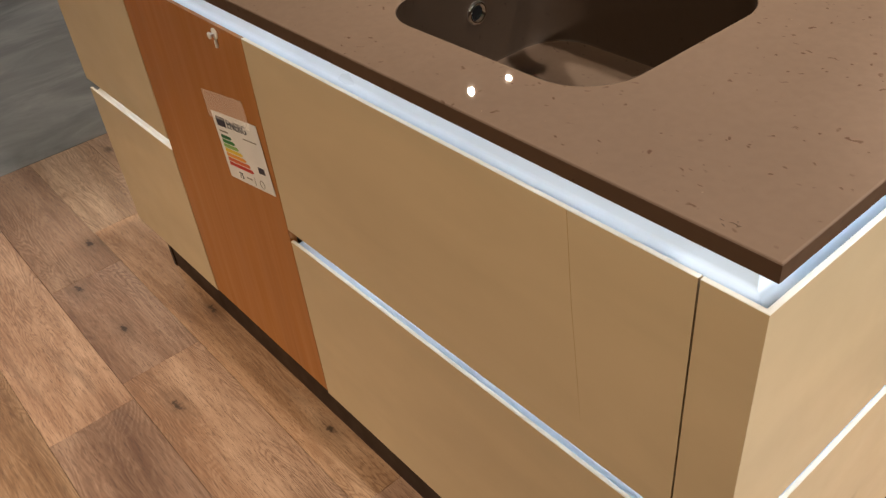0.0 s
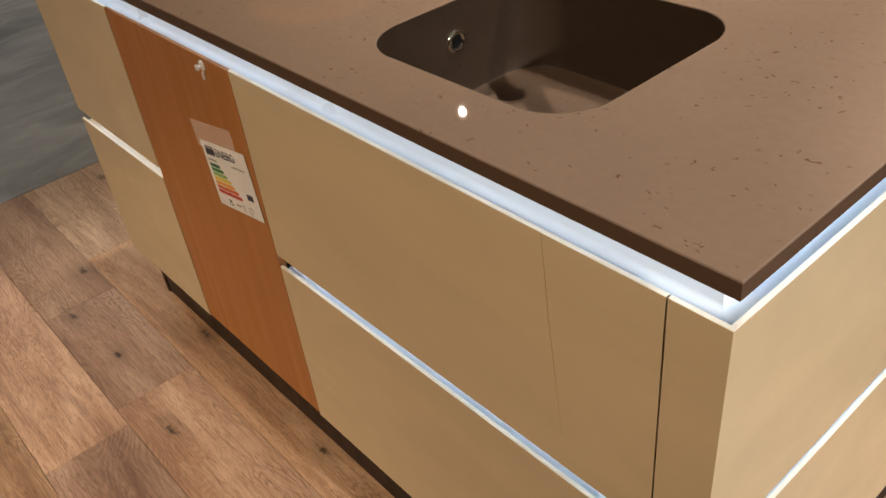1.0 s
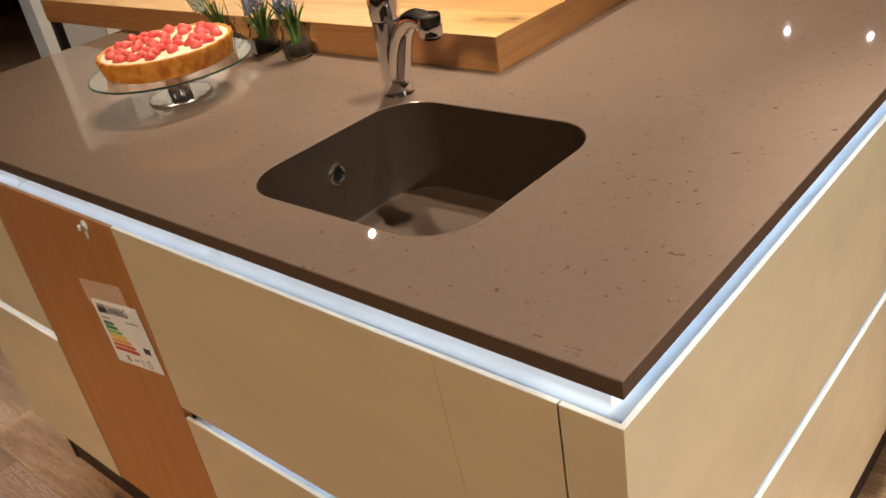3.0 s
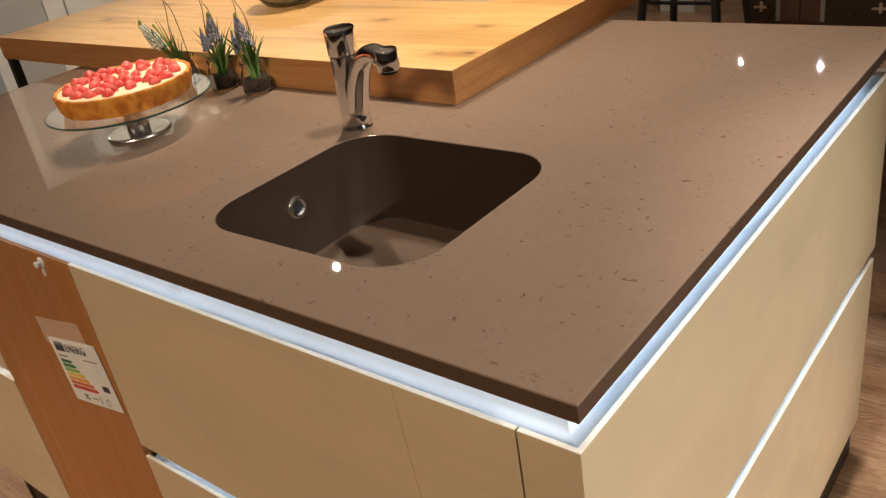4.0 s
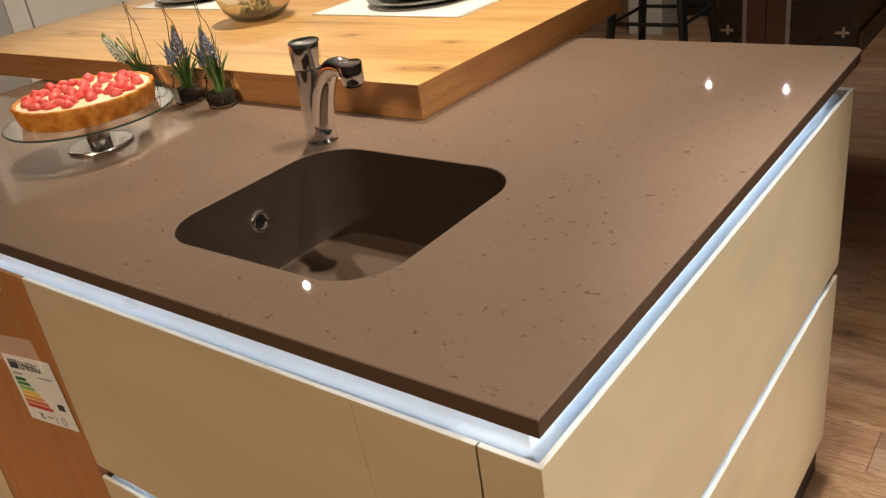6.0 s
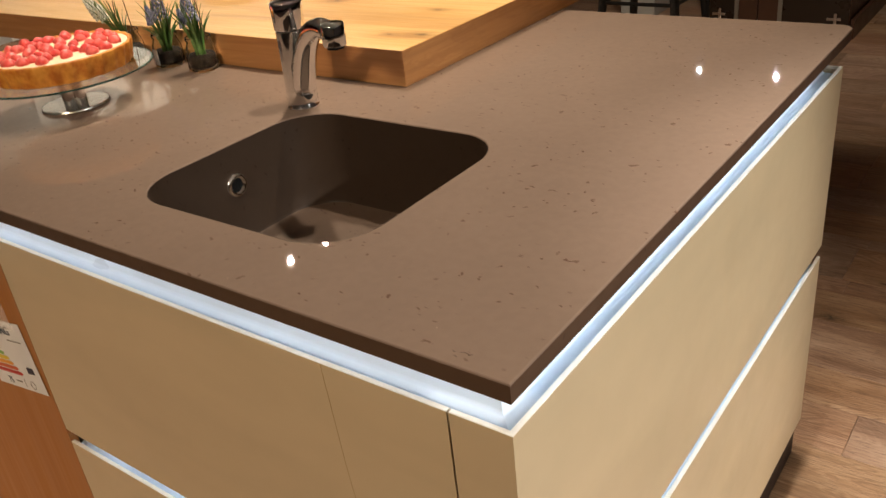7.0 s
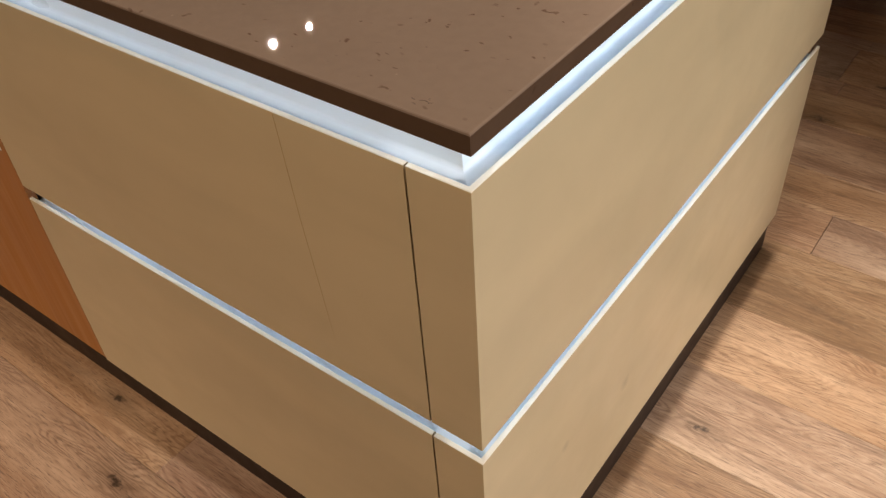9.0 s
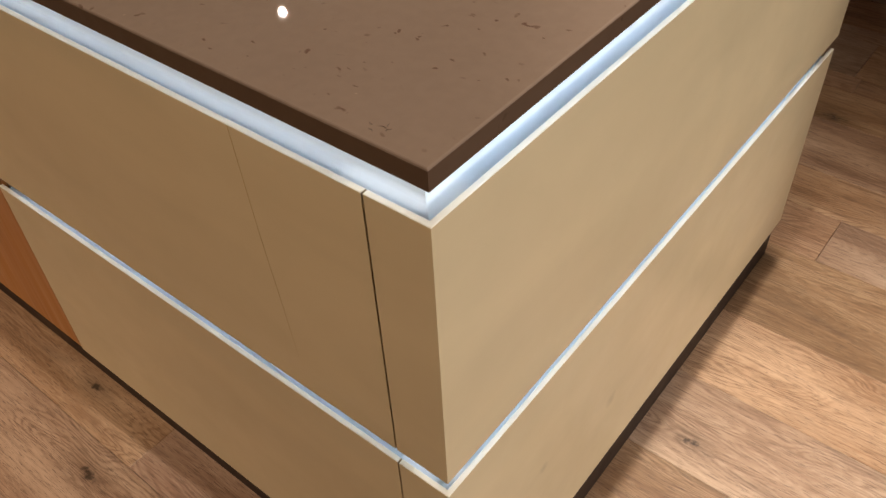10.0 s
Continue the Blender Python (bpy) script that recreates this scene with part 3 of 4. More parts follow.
drawer_unit(-0.829, -0.0656, "matt cream two-drawer base cabinet below the sink")
drawer_unit(FRONT_END, -1.266, "narrow matt cream two-drawer base cabinet at the island's end")
chips = thing("edge_chips", (-0.13, 0, LOW_TOP), "tiny pale chips in the drawer front's top edge", "edge wear")
for cx, size in ((-0.185, 0.0010), (-0.148, 0.0014), (-0.141, 0.0011), (-0.133, 0.0016), (-0.124, 0.0012), (-0.098, 0.0009)):
    part("chip", lathe([(0.0002, 0.0004), (size * 0.6, 0.0003), (size, -0.0002)], (cx, 0.0012 + size * 0.4, LOW_TOP), 7), PAPER, chips)
# hairline crack in the upper front
join_line = thing("panel_join", (-0.2, 0, 0.69), "hairline slanting crack in the cream drawer front", "panel join")
part("join_strip", tube([(-0.2145, 0.0, 0.8565), (-0.2075, 0.0, 0.74), (-0.1985, 0.0, 0.64), (-0.1930, 0.0, 0.575)], [0.0004, 0.00036, 0.0003, 0.0001], 6), JOIN, join_line)


def side_unit():
    t = thing("side_cabinet", (-0.25, 0.55, 0.1), "matt cream cabinet with two wide fronts round the island's corner", "base cabinet", "base cabinets of the island")
    part("carcass", box(-0.56, -0.05, 0.545, RIGHT_END - 0.004, 0.10, 0.84), CARCASS, t)
    part("carcass_side", box(-0.0645, -0.0505, 0.05, 0.54, 0.10, 0.735), CARCASS, t)
    path = [((-0.0645, 0), (0, 1)), ((0, 0), (-1, 1)), ((0, RIGHT_END), (-1, 0))]
    for z0, z1 in ((UP_BOTTOM, FRONT_TOP), (FOOT - 0.012, LOW_TOP)):
        f = part("front", lipped(path, z0, z1), CREAM, t)
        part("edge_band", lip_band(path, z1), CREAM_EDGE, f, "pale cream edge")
        part("end_return", box(-0.06, -0.0127, RIGHT_END - 0.0125, RIGHT_END, z0, z1 - 0.0045), CREAM, t)
    prof = [(0.0078, 0.4865), (0.020, 0.489), (0.026, 0.492), (0.029, 0.500), (0.034, 0.560)]
    part("grip_rail", sweep(prof, [((-0.0655, 0), (0, 1)), ((0, 0), (-1, 1)), ((0, RIGHT_END - 0.013), (-1, 0))]), GRIP, t, "pale blue-grey grip rail")
    part("seal", box(-0.0080, -0.0066, 0.014, RIGHT_END - 0.014, 0.4885, 0.4905), SEAL, t, "thin blue-grey seal")


side_unit()

rail = thing("grip_channel", (-0.5, 0.03, 0.84), "pale blue-grey metal grip channel running under the worktop edge", "grip channel")
prof = [(0.0074, 0.842), (0.0080, 0.8488), (0.0240, 0.8496)] + [(0.0240 + 0.0045 * math.sin(radians(a)), 0.8541 - 0.0045 * math.cos(radians(a))) for a in range(15, 86, 10)] + [(0.0310, 0.8940)]
part("front_channel", sweep(prof, [((FRONT_END + 0.09, 0), (0, 1)), ((0, 0), (-1, 1))]), GRIP, rail, "", True)
part("side_channel", sweep(prof, [((0, 0), (-1, 1)), ((0, RIGHT_END - 0.0142), (-1, 0))]), GRIP, rail, "", True)
part("side_seal", box(-0.0092, -0.0064, 0.012, RIGHT_END - 0.0142, 0.8492, 0.8512), STEEL_STRIP, rail, "thin grey seal along the channel")
part("corner_seal", box(-0.058, -0.0092, 0.0064, 0.0082, 0.8492, 0.8510), STEEL_STRIP, rail, "thin grey seal at the corner")
part("end_cap", box(FRONT_END, FRONT_END + 0.088, 0.0127, 0.044, 0.838, 0.8935, 0.001), CREAM_EDGE, rail, "pale cream end block")
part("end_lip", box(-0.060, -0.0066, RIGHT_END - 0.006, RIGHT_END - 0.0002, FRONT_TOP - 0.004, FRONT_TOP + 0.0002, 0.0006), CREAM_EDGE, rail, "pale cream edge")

# unseen glowing strips, added to brighten the channel and the drawer gaps
strip = thing("glow_strip", (-0.5, 0.012, 0.892), "unseen cool glowing strips added to brighten the grip channel and drawer gaps", "light strip")
part("front_light", box(FRONT_END + 0.12, -0.022, 0.005, 0.011, UNDER - 0.003, UNDER - 0.001), GLOW, strip)
part("side_light", box(-0.011, -0.005, 0.022, RIGHT_END - 0.09, UNDER - 0.003, UNDER - 0.001), GLOW_SIDE, strip)
for a, b in ((-0.80, -0.068), (-1.66, -1.29)):
    part("drawer_light", box(a, b, 0.0132, 0.0172, 0.5235, 0.5255), GLOW, strip)
part("corner_light", box(-0.061, -0.024, 0.0132, 0.0172, 0.5235, 0.5255), GLOW, strip)
part("side_drawer_light", box(-0.0172, -0.0132, 0.024, RIGHT_END - 0.06, 0.5235, 0.5255), GLOW_SIDE, strip)

plinth = thing("plinth", (-0.8, 0.5, 0), "recessed dark brown plinth board under the island", "plinth")
part("front_board", box(-1.60, -0.017, 0.029, 0.045, 0.0, 0.15), PLINTH, plinth)
part("side_board", box(-0.040, -0.016, 0.046, 1.062, 0.0, 0.118), PLINTH, plinth)
part("end_board", box(-1.615, -1.601, 0.026, 1.062, 0.0, 0.118), PLINTH, plinth)
part("back_board", box(-1.60, -0.041, 1.048, 1.062, 0.0, 0.118), PLINTH, plinth)

# body of the island behind the seating side
back = thing("back_cabinet", (-1.1, 0.8, 0.1), "plain cream back panelling of the island", "base cabinet", "base cabinets of the island")
part("panel", box(FRONT_END, -0.565, 0.545, 1.02, 0.1, 0.84, 0.001), CREAM, back)


def dishwasher():
    x0, x1 = -1.2645, -0.8305
    t = thing("dishwasher", ((x0 + x1) / 2, 0.3, 0.1), "built-in dishwasher behind an orange-brown wood veneer door", "dishwasher")
    part("casing", box(x0, x1, 0.05, 0.54, 0.10, 0.84), STEEL_STRIP, t)
    part("door", lipped([((x0, 0.0006), (0, 1)), ((x1, 0.0006), (0, 1))], FOOT + 0.004, FRONT_TOP - 0.001), PANEL_WOOD, t, "orange-brown wood veneer door panel")
    m = pose(-0.912, 0.0006, 0.842, 90, 0, 0)
    k = lathe([(0.0, -0.001), (0.0085, 0.0), (0.009, 0.002), (0.007, 0.003), (0.0032, 0.0035), (0.0032, 0.007), (0.0055, 0.008), (0.005, 0.011), (0.001, 0.0115)], (0, 0, 0), 20, False)
    k.transform(m)
    part("child_lock_knob", k, PAPER, t, "small translucent white plastic knob", True)
    part("knob_tail", box(-0.9145, -0.9095, -0.0035, 0.0004, 0.820, 0.833, 0.001), PAPER, t)


dishwasher()


def sheet(corner, u, v, u0, u1, v0, v1, lift):
    """A thin flat plate on the front plane, placed by the label's own axes."""
    bm = bmesh.new()
    pts = [corner + u * a + v * b for a, b in ((u0, v0), (u1, v0), (u1, v1), (u0, v1))]
    lo = [bm.verts.new((p.x, -lift, p.y)) for p in pts]
    hi = [bm.verts.new((p.x, -lift + 0.0004, p.y)) for p in pts]
    bm.faces.new(lo)
    bm.faces.new(hi[::-1])
    for i in range(4):
        bm.faces.new((lo[i], hi[i], hi[(i + 1) % 4], lo[(i + 1) % 4]))
    return bm


def energy_label():
    c = Vector((-1.008, 0.682))
    u = (Vector((-0.851, 0.709)) - c)
    v = (Vector((-0.997, 0.556)) - c)
    t = thing("energy_label", (-0.92, -0.001, 0.57), "white energy label with coloured efficiency bars, taped on the dishwasher door", "label")

    def put(name, u0, u1, v0, v1, mat, lift=0.0016, label=""):
        return part(name, sheet(c, u, v, u0, u1, v0, v1, lift), mat, t, label)

    put("paper", 0, 1, 0, 1, PAPER, 0.001)
    put("blue_field", 0.08, 0.28, 0.06, 0.20, INK)
    for i, w in enumerate((0.20, 0.25, 0.30, 0.36, 0.41, 0.47, 0.52)):
        s = sheet(c, u, v, 0.08, 0.08 + w, 0.33 + i * 0.068, 0.33 + i * 0.068 + 0.052, 0.0016)
        bar_ob = part("efficiency_bar", s, PRINTS[i], t)
        tip = bmesh.new()
        v0, v1 = 0.33 + i * 0.068, 0.33 + i * 0.068 + 0.052
        pts = [c + u * (0.08 + w) + v * v0, c + u * (0.08 + w + 0.035) + v * (v0 + v1) / 2, c + u * (0.08 + w) + v * v1]
        lo = [tip.verts.new((q.x, -0.0016, q.y)) for q in pts]
        hi = [tip.verts.new((q.x, -0.0012, q.y)) for q in pts]
        tip.faces.new(lo)
        tip.faces.new(hi[::-1])
        for k in range(3):
            tip.faces.new((lo[k], hi[k], hi[(k + 1) % 3], lo[(k + 1) % 3]))
        part("arrow_tip", tip, PRINTS[i], bar_ob)
    put("rating_arrow", 0.77, 0.90, 0.63, 0.72, INK)
    put("maker_bar", 0.08, 0.27, 0.265, 0.285, STEEL_STRIP)
    put("model_bar", 0.62, 0.90, 0.265, 0.28, STEEL_STRIP)
    put("unit_bar", 0.42, 0.54, 0.885, 0.905, STEEL_STRIP)
    put("divider", 0.60, 0.605, 0.84, 0.96, STEEL_STRIP)
    ring = lathe([(0.0075, 0), (0.0075, 0.0004), (0.0065, 0.0004), (0.0065, 0)], (0, 0, 0), 20, False)
    p = c + u * 0.76 + v * 0.90
    ring.transform(pose(p.x, -0.0012, p.y, 90, 0, 0))
    part("cycle_ring", ring, STEEL_STRIP, t)
    tilt = -math.degrees(math.atan2(u.y, u.x))
    for word, a, b, size in (("ENERG", 0.31, 0.19, 0.0225), ("75", 0.25, 0.945, 0.016)):
        cu = bpy.data.curves.new("print", "FONT")
        cu.body, cu.size, cu.extrude = word, size, 0.0002
        ob = new("printed_word", cu)
        p = c + u * a + v * b
        ob.parent = t
        ob.matrix_basis = Matrix.Translation(-t.location) @ pose(p.x, -0.0016, p.y, 90, tilt, 0)
        cu.materials.append(INK)
    tp = part("tape", sheet(c, u, v, -0.06, 0.86, -0.30, 0.10, 0.0022), TAPE, t, "strip of clear sticky tape")
    tp.visible_shadow = False


energy_label()

# ---- oak bar slab on the worktop ----
bar = thing("bar_counter", (-1.3, 1.0, TOP), "thick solid oak bar slab resting on the worktop", "bar counter")
BAR_TOP = 0.973
bar_slab = part("slab", box(-2.09, -0.545, 0.570, 1.30, TOP, BAR_TOP, 0.002), BOARD_WOOD, bar)
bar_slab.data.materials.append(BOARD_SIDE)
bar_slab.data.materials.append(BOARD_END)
# upright faces get the oak coloured darker for shade
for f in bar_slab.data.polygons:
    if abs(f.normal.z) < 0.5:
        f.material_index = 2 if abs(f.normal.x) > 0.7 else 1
part("leg", box(-2.088, -2.066, 0.574, 0.596, 0.0, TOP - 0.0005, 0.002), BLACK_METAL, bar, "dark metal leg")
part("leg", box(-2.07, -2.02, 1.22, 1.27, 0.0, TOP - 0.0005, 0.002), BLACK_METAL, bar, "dark metal leg")
part("leg", box(-1.05, -1.00, 1.22, 1.27, 0.0, TOP - 0.0005, 0.002), BLACK_METAL, bar, "dark metal leg")

# ---- tart on its stand ----


def cake_stand():
    c = (-1.064, 0.307, TOP)
    t = thing("cake_stand", c, "low glass cake stand with chrome column and mirrored foot", "cake stand")
    part("foot", lathe([(0.001, 0.0), (0.055, 0.0), (0.056, 0.002), (0.055, 0.0045), (0.054, 0.005), (0.001, 0.005)], c, 56), STEEL, t, "mirrored round foot")
    for k in range(4):
        a = radians(20 + 90 * k)
        part("column_rod", lathe([(0.001, 0.005), (0.0105, 0.005), (0.0105, 0.0583), (0.001, 0.0583)], (c[0] + 0.012 * math.cos(a), c[1] + 0.012 * math.sin(a), c[2]), 20), CHROME, t, "", False)
    p = lathe([(0.001, 0.0585), (0.1410, 0.0585), (0.1410, 0.0615), (0.001, 0.0615)], c, 72)
    pane = part("plate", p, GLASS, t, "clear glass plate with a greenish rim")
    pane.visible_shadow = False
    r = lathe([(0.1412, 0.0585), (0.1428, 0.0585), (0.1435, 0.0592), (0.1435, 0.0608), (0.1428, 0.0615), (0.1412, 0.0615), (0.1412, 0.0585)], c, 72, False)
    part("plate_rim", r, GLASS_RIM, pane, "greenish ground glass rim")


cake_stand()


def tart():
    z = TOP + 0.0625
    c = (-1.066, 0.308, z)
    t = thing("strawberry_tart", c, "strawberry tart with vanilla cream in a fluted golden crust", "tart")

    def flute(a, k):
        return 1 + (0.020 if 0 < k < 5 else 0.008) * (1 - 2 * abs(math.sin(14 * a)) ** 0.9)

    crust = lathe([(0.108, 0.0), (0.111, 0.002), (0.1150, 0.022), (0.1172, 0.0325), (0.1160, 0.0350), (0.112, 0.0348), (0.1085, 0.030)], c, 156, False, flute)
    part("crust", crust, CRUST, t, "golden fluted crust", True)
    part("crust_base", lathe([(0.001, 0.0005), (0.102, 0.0005), (0.104, 0.004), (0.001, 0.004)], c, 48), CRUST, t)
    part("cream", lathe([(0.001, 0.0348), (0.07, 0.0345), (0.104, 0.0338), (0.1110, 0.0325)], c, 64, False), CUSTARD, t, "pale vanilla cream", True)
    rng = random.Random(4)
    # a cut piece of berry, point up
    bm = lathe([(0.80, -0.5), (1.0, 0.0), (0.92, 0.45), (0.62, 0.95), (0.28, 1.25), (0.06, 1.34)], (0, 0, 0), 9, True, lambda a, k: 1 + 0.16 * math.cos(3 * a + 0.4) + 0.05 * math.sin(5 * a + k))
    bm.transform(Matrix.Translation(t.location))
    me_src = part("strawberry", bm, BERRY, t, "", True)
    first, rows = True, ((0.0, 1), (0.026, 5), (0.049, 10), (0.071, 14), (0.091, 17))
    for rad, count in rows:
        for i in range(count):
            a = 2 * math.pi * (i + rng.uniform(-0.22, 0.22)) / count + rad * 40
            rr = rad + rng.uniform(-0.004, 0.004)
            if rng.random() < 0.04:
                continue
            ob = me_src if first else me_src.copy()
            if not first:
                scene.collection.objects.link(ob)
            first = False
            s = rng.uniform(0.0094, 0.0112)
            ob.matrix_basis = pose(rr * math.cos(a), rr * math.sin(a), 0.0340 + rng.uniform(0, 0.0015), rng.uniform(-25, 25), rng.uniform(-25, 25), rng.uniform(0, 360)) @ Matrix.Diagonal((s * 1.15, s * 0.95, s * 0.80, 1))


tart()

# ---- jars with hyacinths ----


def blade(base, tip, bend, width, seg=7):
    """A folded narrow leaf from base to tip."""
    bm = bmesh.new()
    a, b = Vector(base), Vector(tip)
    mid = (a + b) / 2 + Vector(bend)
    side = (b - a).cross(Vector((0.3, 0.8, 0.2))).normalized()
    up = side.cross(b - a).normalized()
    rows = []
    for i in range(seg + 1):
        f = i / seg
        p = (1 - f) ** 2 * a + 2 * f * (1 - f) * mid + f * f * b
        w = width * (0.55 + 0.9 * f * (1 - f)) * (1 - f ** 3) + 0.0002
        rows.append([bm.verts.new(p - side * w), bm.verts.new(p - up * w * 0.35), bm.verts.new(p + side * w), bm.verts.new(p + up * w * 0.15)])
    for r, s in zip(rows, rows[1:]):
        for k in range(4):
            bm.faces.new((r[k], r[(k + 1) % 4], s[(k + 1) % 4], s[k]))
    return bm


def hyacinth_jar(at, bloom, lean, seed, label, tag=False, wire=True):
    rng = random.Random(seed)
    x, y, z = at
    t = thing("hyacinth_jar", at, label, "potted flower", "jars of hyacinths")
    outer = [(0.024, 0.0), (0.0275, 0.002), (0.0285, 0.008), (0.0285, 0.030), (0.0265, 0.040), (0.0225, 0.050), (0.0220, 0.054), (0.0240, 0.056), (0.0245, 0.059), (0.0235, 0.062)]
    inner = [(r - 0.0018, h) for r, h in reversed(outer[2:])] + [(0.024, 0.005), (0.001, 0.004)]
    jar = part("jar", lathe(outer + inner, at, 36, False), GLASS_JAR, t, "clear glass jar", True)
    jar.visible_shadow = False
    part("soil", lathe([(0.001, 0.0055), (0.0235, 0.0055), (0.0262, 0.009), (0.0262, 0.026), (0.021, 0.031), (0.010, 0.028), (0.001, 0.032)], at, 28, False, lambda a, k: 1 + 0.04 * math.sin(5 * a + k * 2) if k == 4 else 1), SOIL, t, "dark potting soil", True)
    for k in range(28):
        a = rng.uniform(0, 2 * math.pi)
        sp = rng.uniform(0.010, 0.048)
        h = rng.uniform(0.080, 0.140)
        part("leaf", blade((x + 0.008 * math.cos(a), y + 0.008 * math.sin(a), z + 0.022), (x + sp * math.cos(a) + lean[0] * h, y + sp * math.sin(a) + lean[1] * h, z + h), (-0.42 * sp * math.cos(a), -0.42 * sp * math.sin(a), 0.014), rng.uniform(0.0040, 0.0088)), LEAF, t)
    part("stem", tube([(x, y, z + 0.022), (x + lean[0] * 0.05, y + lean[1] * 0.05, z + 0.08), (x + lean[0] * 0.12, y + lean[1] * 0.12, z + 0.125)], 0.0022, 8), LEAF_PALE, t, "pale green stem")
    spikes = [((x + lean[0] * 0.12, y + lean[1] * 0.12, z + 0.088), (lean[0] * 2.3, lean[1] * 2.3), 1.0), ((x + lean[0] * 0.05 - 0.012, y + lean[1] * 0.05 - 0.010, z + 0.080), (lean[0] - 0.25, lean[1]), 0.62)]
    for at_top, tilt, size in spikes:
        top = Vector(at_top)
        ax = Vector((tilt[0], tilt[1], 1)).normalized()
        s1 = ax.orthogonal().normalized()
        bells = bmesh.new()
        for k in range(78):
            f = k / 77
            a = k * 2.4
            r = 0.0128 * size * (1 - 0.78 * f ** 1.5)
            p = top + ax * (0.054 * size * f) + r * (math.cos(a) * s1 + math.sin(a) * ax.cross(s1))
            b = bmesh.new()
            bmesh.ops.create_icosphere(b, subdivisions=1, radius=1.0)
            k2 = size ** 0.5
            b.transform(Matrix.Translation(p) @ Matrix.Diagonal(((0.0034 - 0.0014 * f) * k2, (0.0034 - 0.0014 * f) * k2, (0.0042 - 0.0012 * f) * k2, 1)))
            join(bells, b)
        part("bloom", bells, bloom, t, "", True)
        part("bloom_tip", lathe([(0.001, 0.0), (0.0042 * size, 0.002), (0.0036 * size, 0.008), (0.0008, 0.013)], top + ax * 0.052 * size, 10), LEAF_PALE, t, "", True)
    if wire:
        w = 0.024
        pts = curve_pts((x - w, y, z + 0.056), (x - w * 0.9, y, z + 0.13), (x - 0.008, y + 0.004, z + 0.15), (x - 0.010, y, z + 0.172), 10)
        pts += curve_pts((x - 0.012, y, z + 0.185), (x - 0.018, y, z + 0.200), (x - 0.002, y, z + 0.200), (x - 0.006, y, z + 0.178), 8)
        pts += curve_pts((x - 0.002, y, z + 0.168), (x + 0.015, y, z + 0.160), (x + w * 0.8, y, z + 0.12), (x + w, y, z + 0.056), 10)
        part("wire_handle", tube(pts, 0.0008, 6), WIRE, t, "thin rusty wire handle")
    if tag:
        tg = box(-0.009, 0.009, -0.0006, 0.0, -0.014, 0.014)
        tg.transform(pose(x + 0.002, y - 0.0292, z + 0.022, 0, 0, -12))
        part("paper_tag", tg, PAPER, t, "small cream paper tag")


hyacinth_jar((-1.000, 0.538, TOP), BLOOM_BLUE, (-0.06, 0.0), 3, "blue grape hyacinth in a glass jar with soil, on the worktop")
hyacinth_jar((-1.100, 0.538, TOP), BLOOM_BLUE, (0.02, 0.0), 5, "blue grape hyacinth in a glass jar with a paper tag", True)
hyacinth_jar((-1.215, 0.535, TOP), BLOOM_WHITE, (-0.50, -0.05), 8, "white grape hyacinth leaning out of a glass jar")

# ---- laid places on the bar ----


def placemat(x0, x1, y0, y1):
    t = thing("placemat", ((x0 + x1) / 2, (y0 + y1) / 2, BAR_TOP), "white linen placemat with frayed ends, on the oak bar", "placemat", "placemats")
    part("cloth", box(x0, x1, y0, y1, BAR_TOP + 0.0003, BAR_TOP + 0.003, 0.0008), LINEN, t)
    rng = random.Random(int(x0 * -100))
    fr = bmesh.new()
    n = 70
    for s, xs in ((-1, x0), (1, x1)):
        for k in range(n):
            yy = y0 + (y1 - y0) * (k + 0.5) / n
            ln = rng.uniform(0.006, 0.014)
            b = box(min(xs, xs + s * ln), max(xs, xs + s * ln), yy - 0.0011, yy + 0.0011, BAR_TOP + 0.0004, BAR_TOP + 0.0022)
            join(fr, b)
    part("fringe", fr, LINEN, t)["kind"] = "stuff"


placemat(-1.175, -0.762, 0.985, 1.285)
placemat(-1.93, -1.53, 1.02, 1.29)


def dinner_plates(c):
    z = BAR_TOP + 0.003
    t = thing("plate_stack", (c[0], c[1], z), "dark glossy stoneware plates stacked on a placemat", "plates", "place settings")
    part("dinner_plate", lathe([(0.001, 0.0), (0.085, 0.0), (0.100, 0.004), (0.135, 0.013), (0.137, 0.0155), (0.134, 0.017), (0.098, 0.009), (0.001, 0.007)], (c[0], c[1], z), 64, False), RIM, t, "grey stoneware dinner plate", True)
    part("bowl", lathe([(0.001, 0.009), (0.06, 0.009), (0.085, 0.016), (0.105, 0.032), (0.108, 0.038), (0.104, 0.038), (0.082, 0.021), (0.001, 0.014)], (c[0], c[1], z), 64, False), PLATE, t, "black glossy bowl", True)


dinner_plates((-0.967, 1.150))
dinner_plates((-1.79, 1.16))


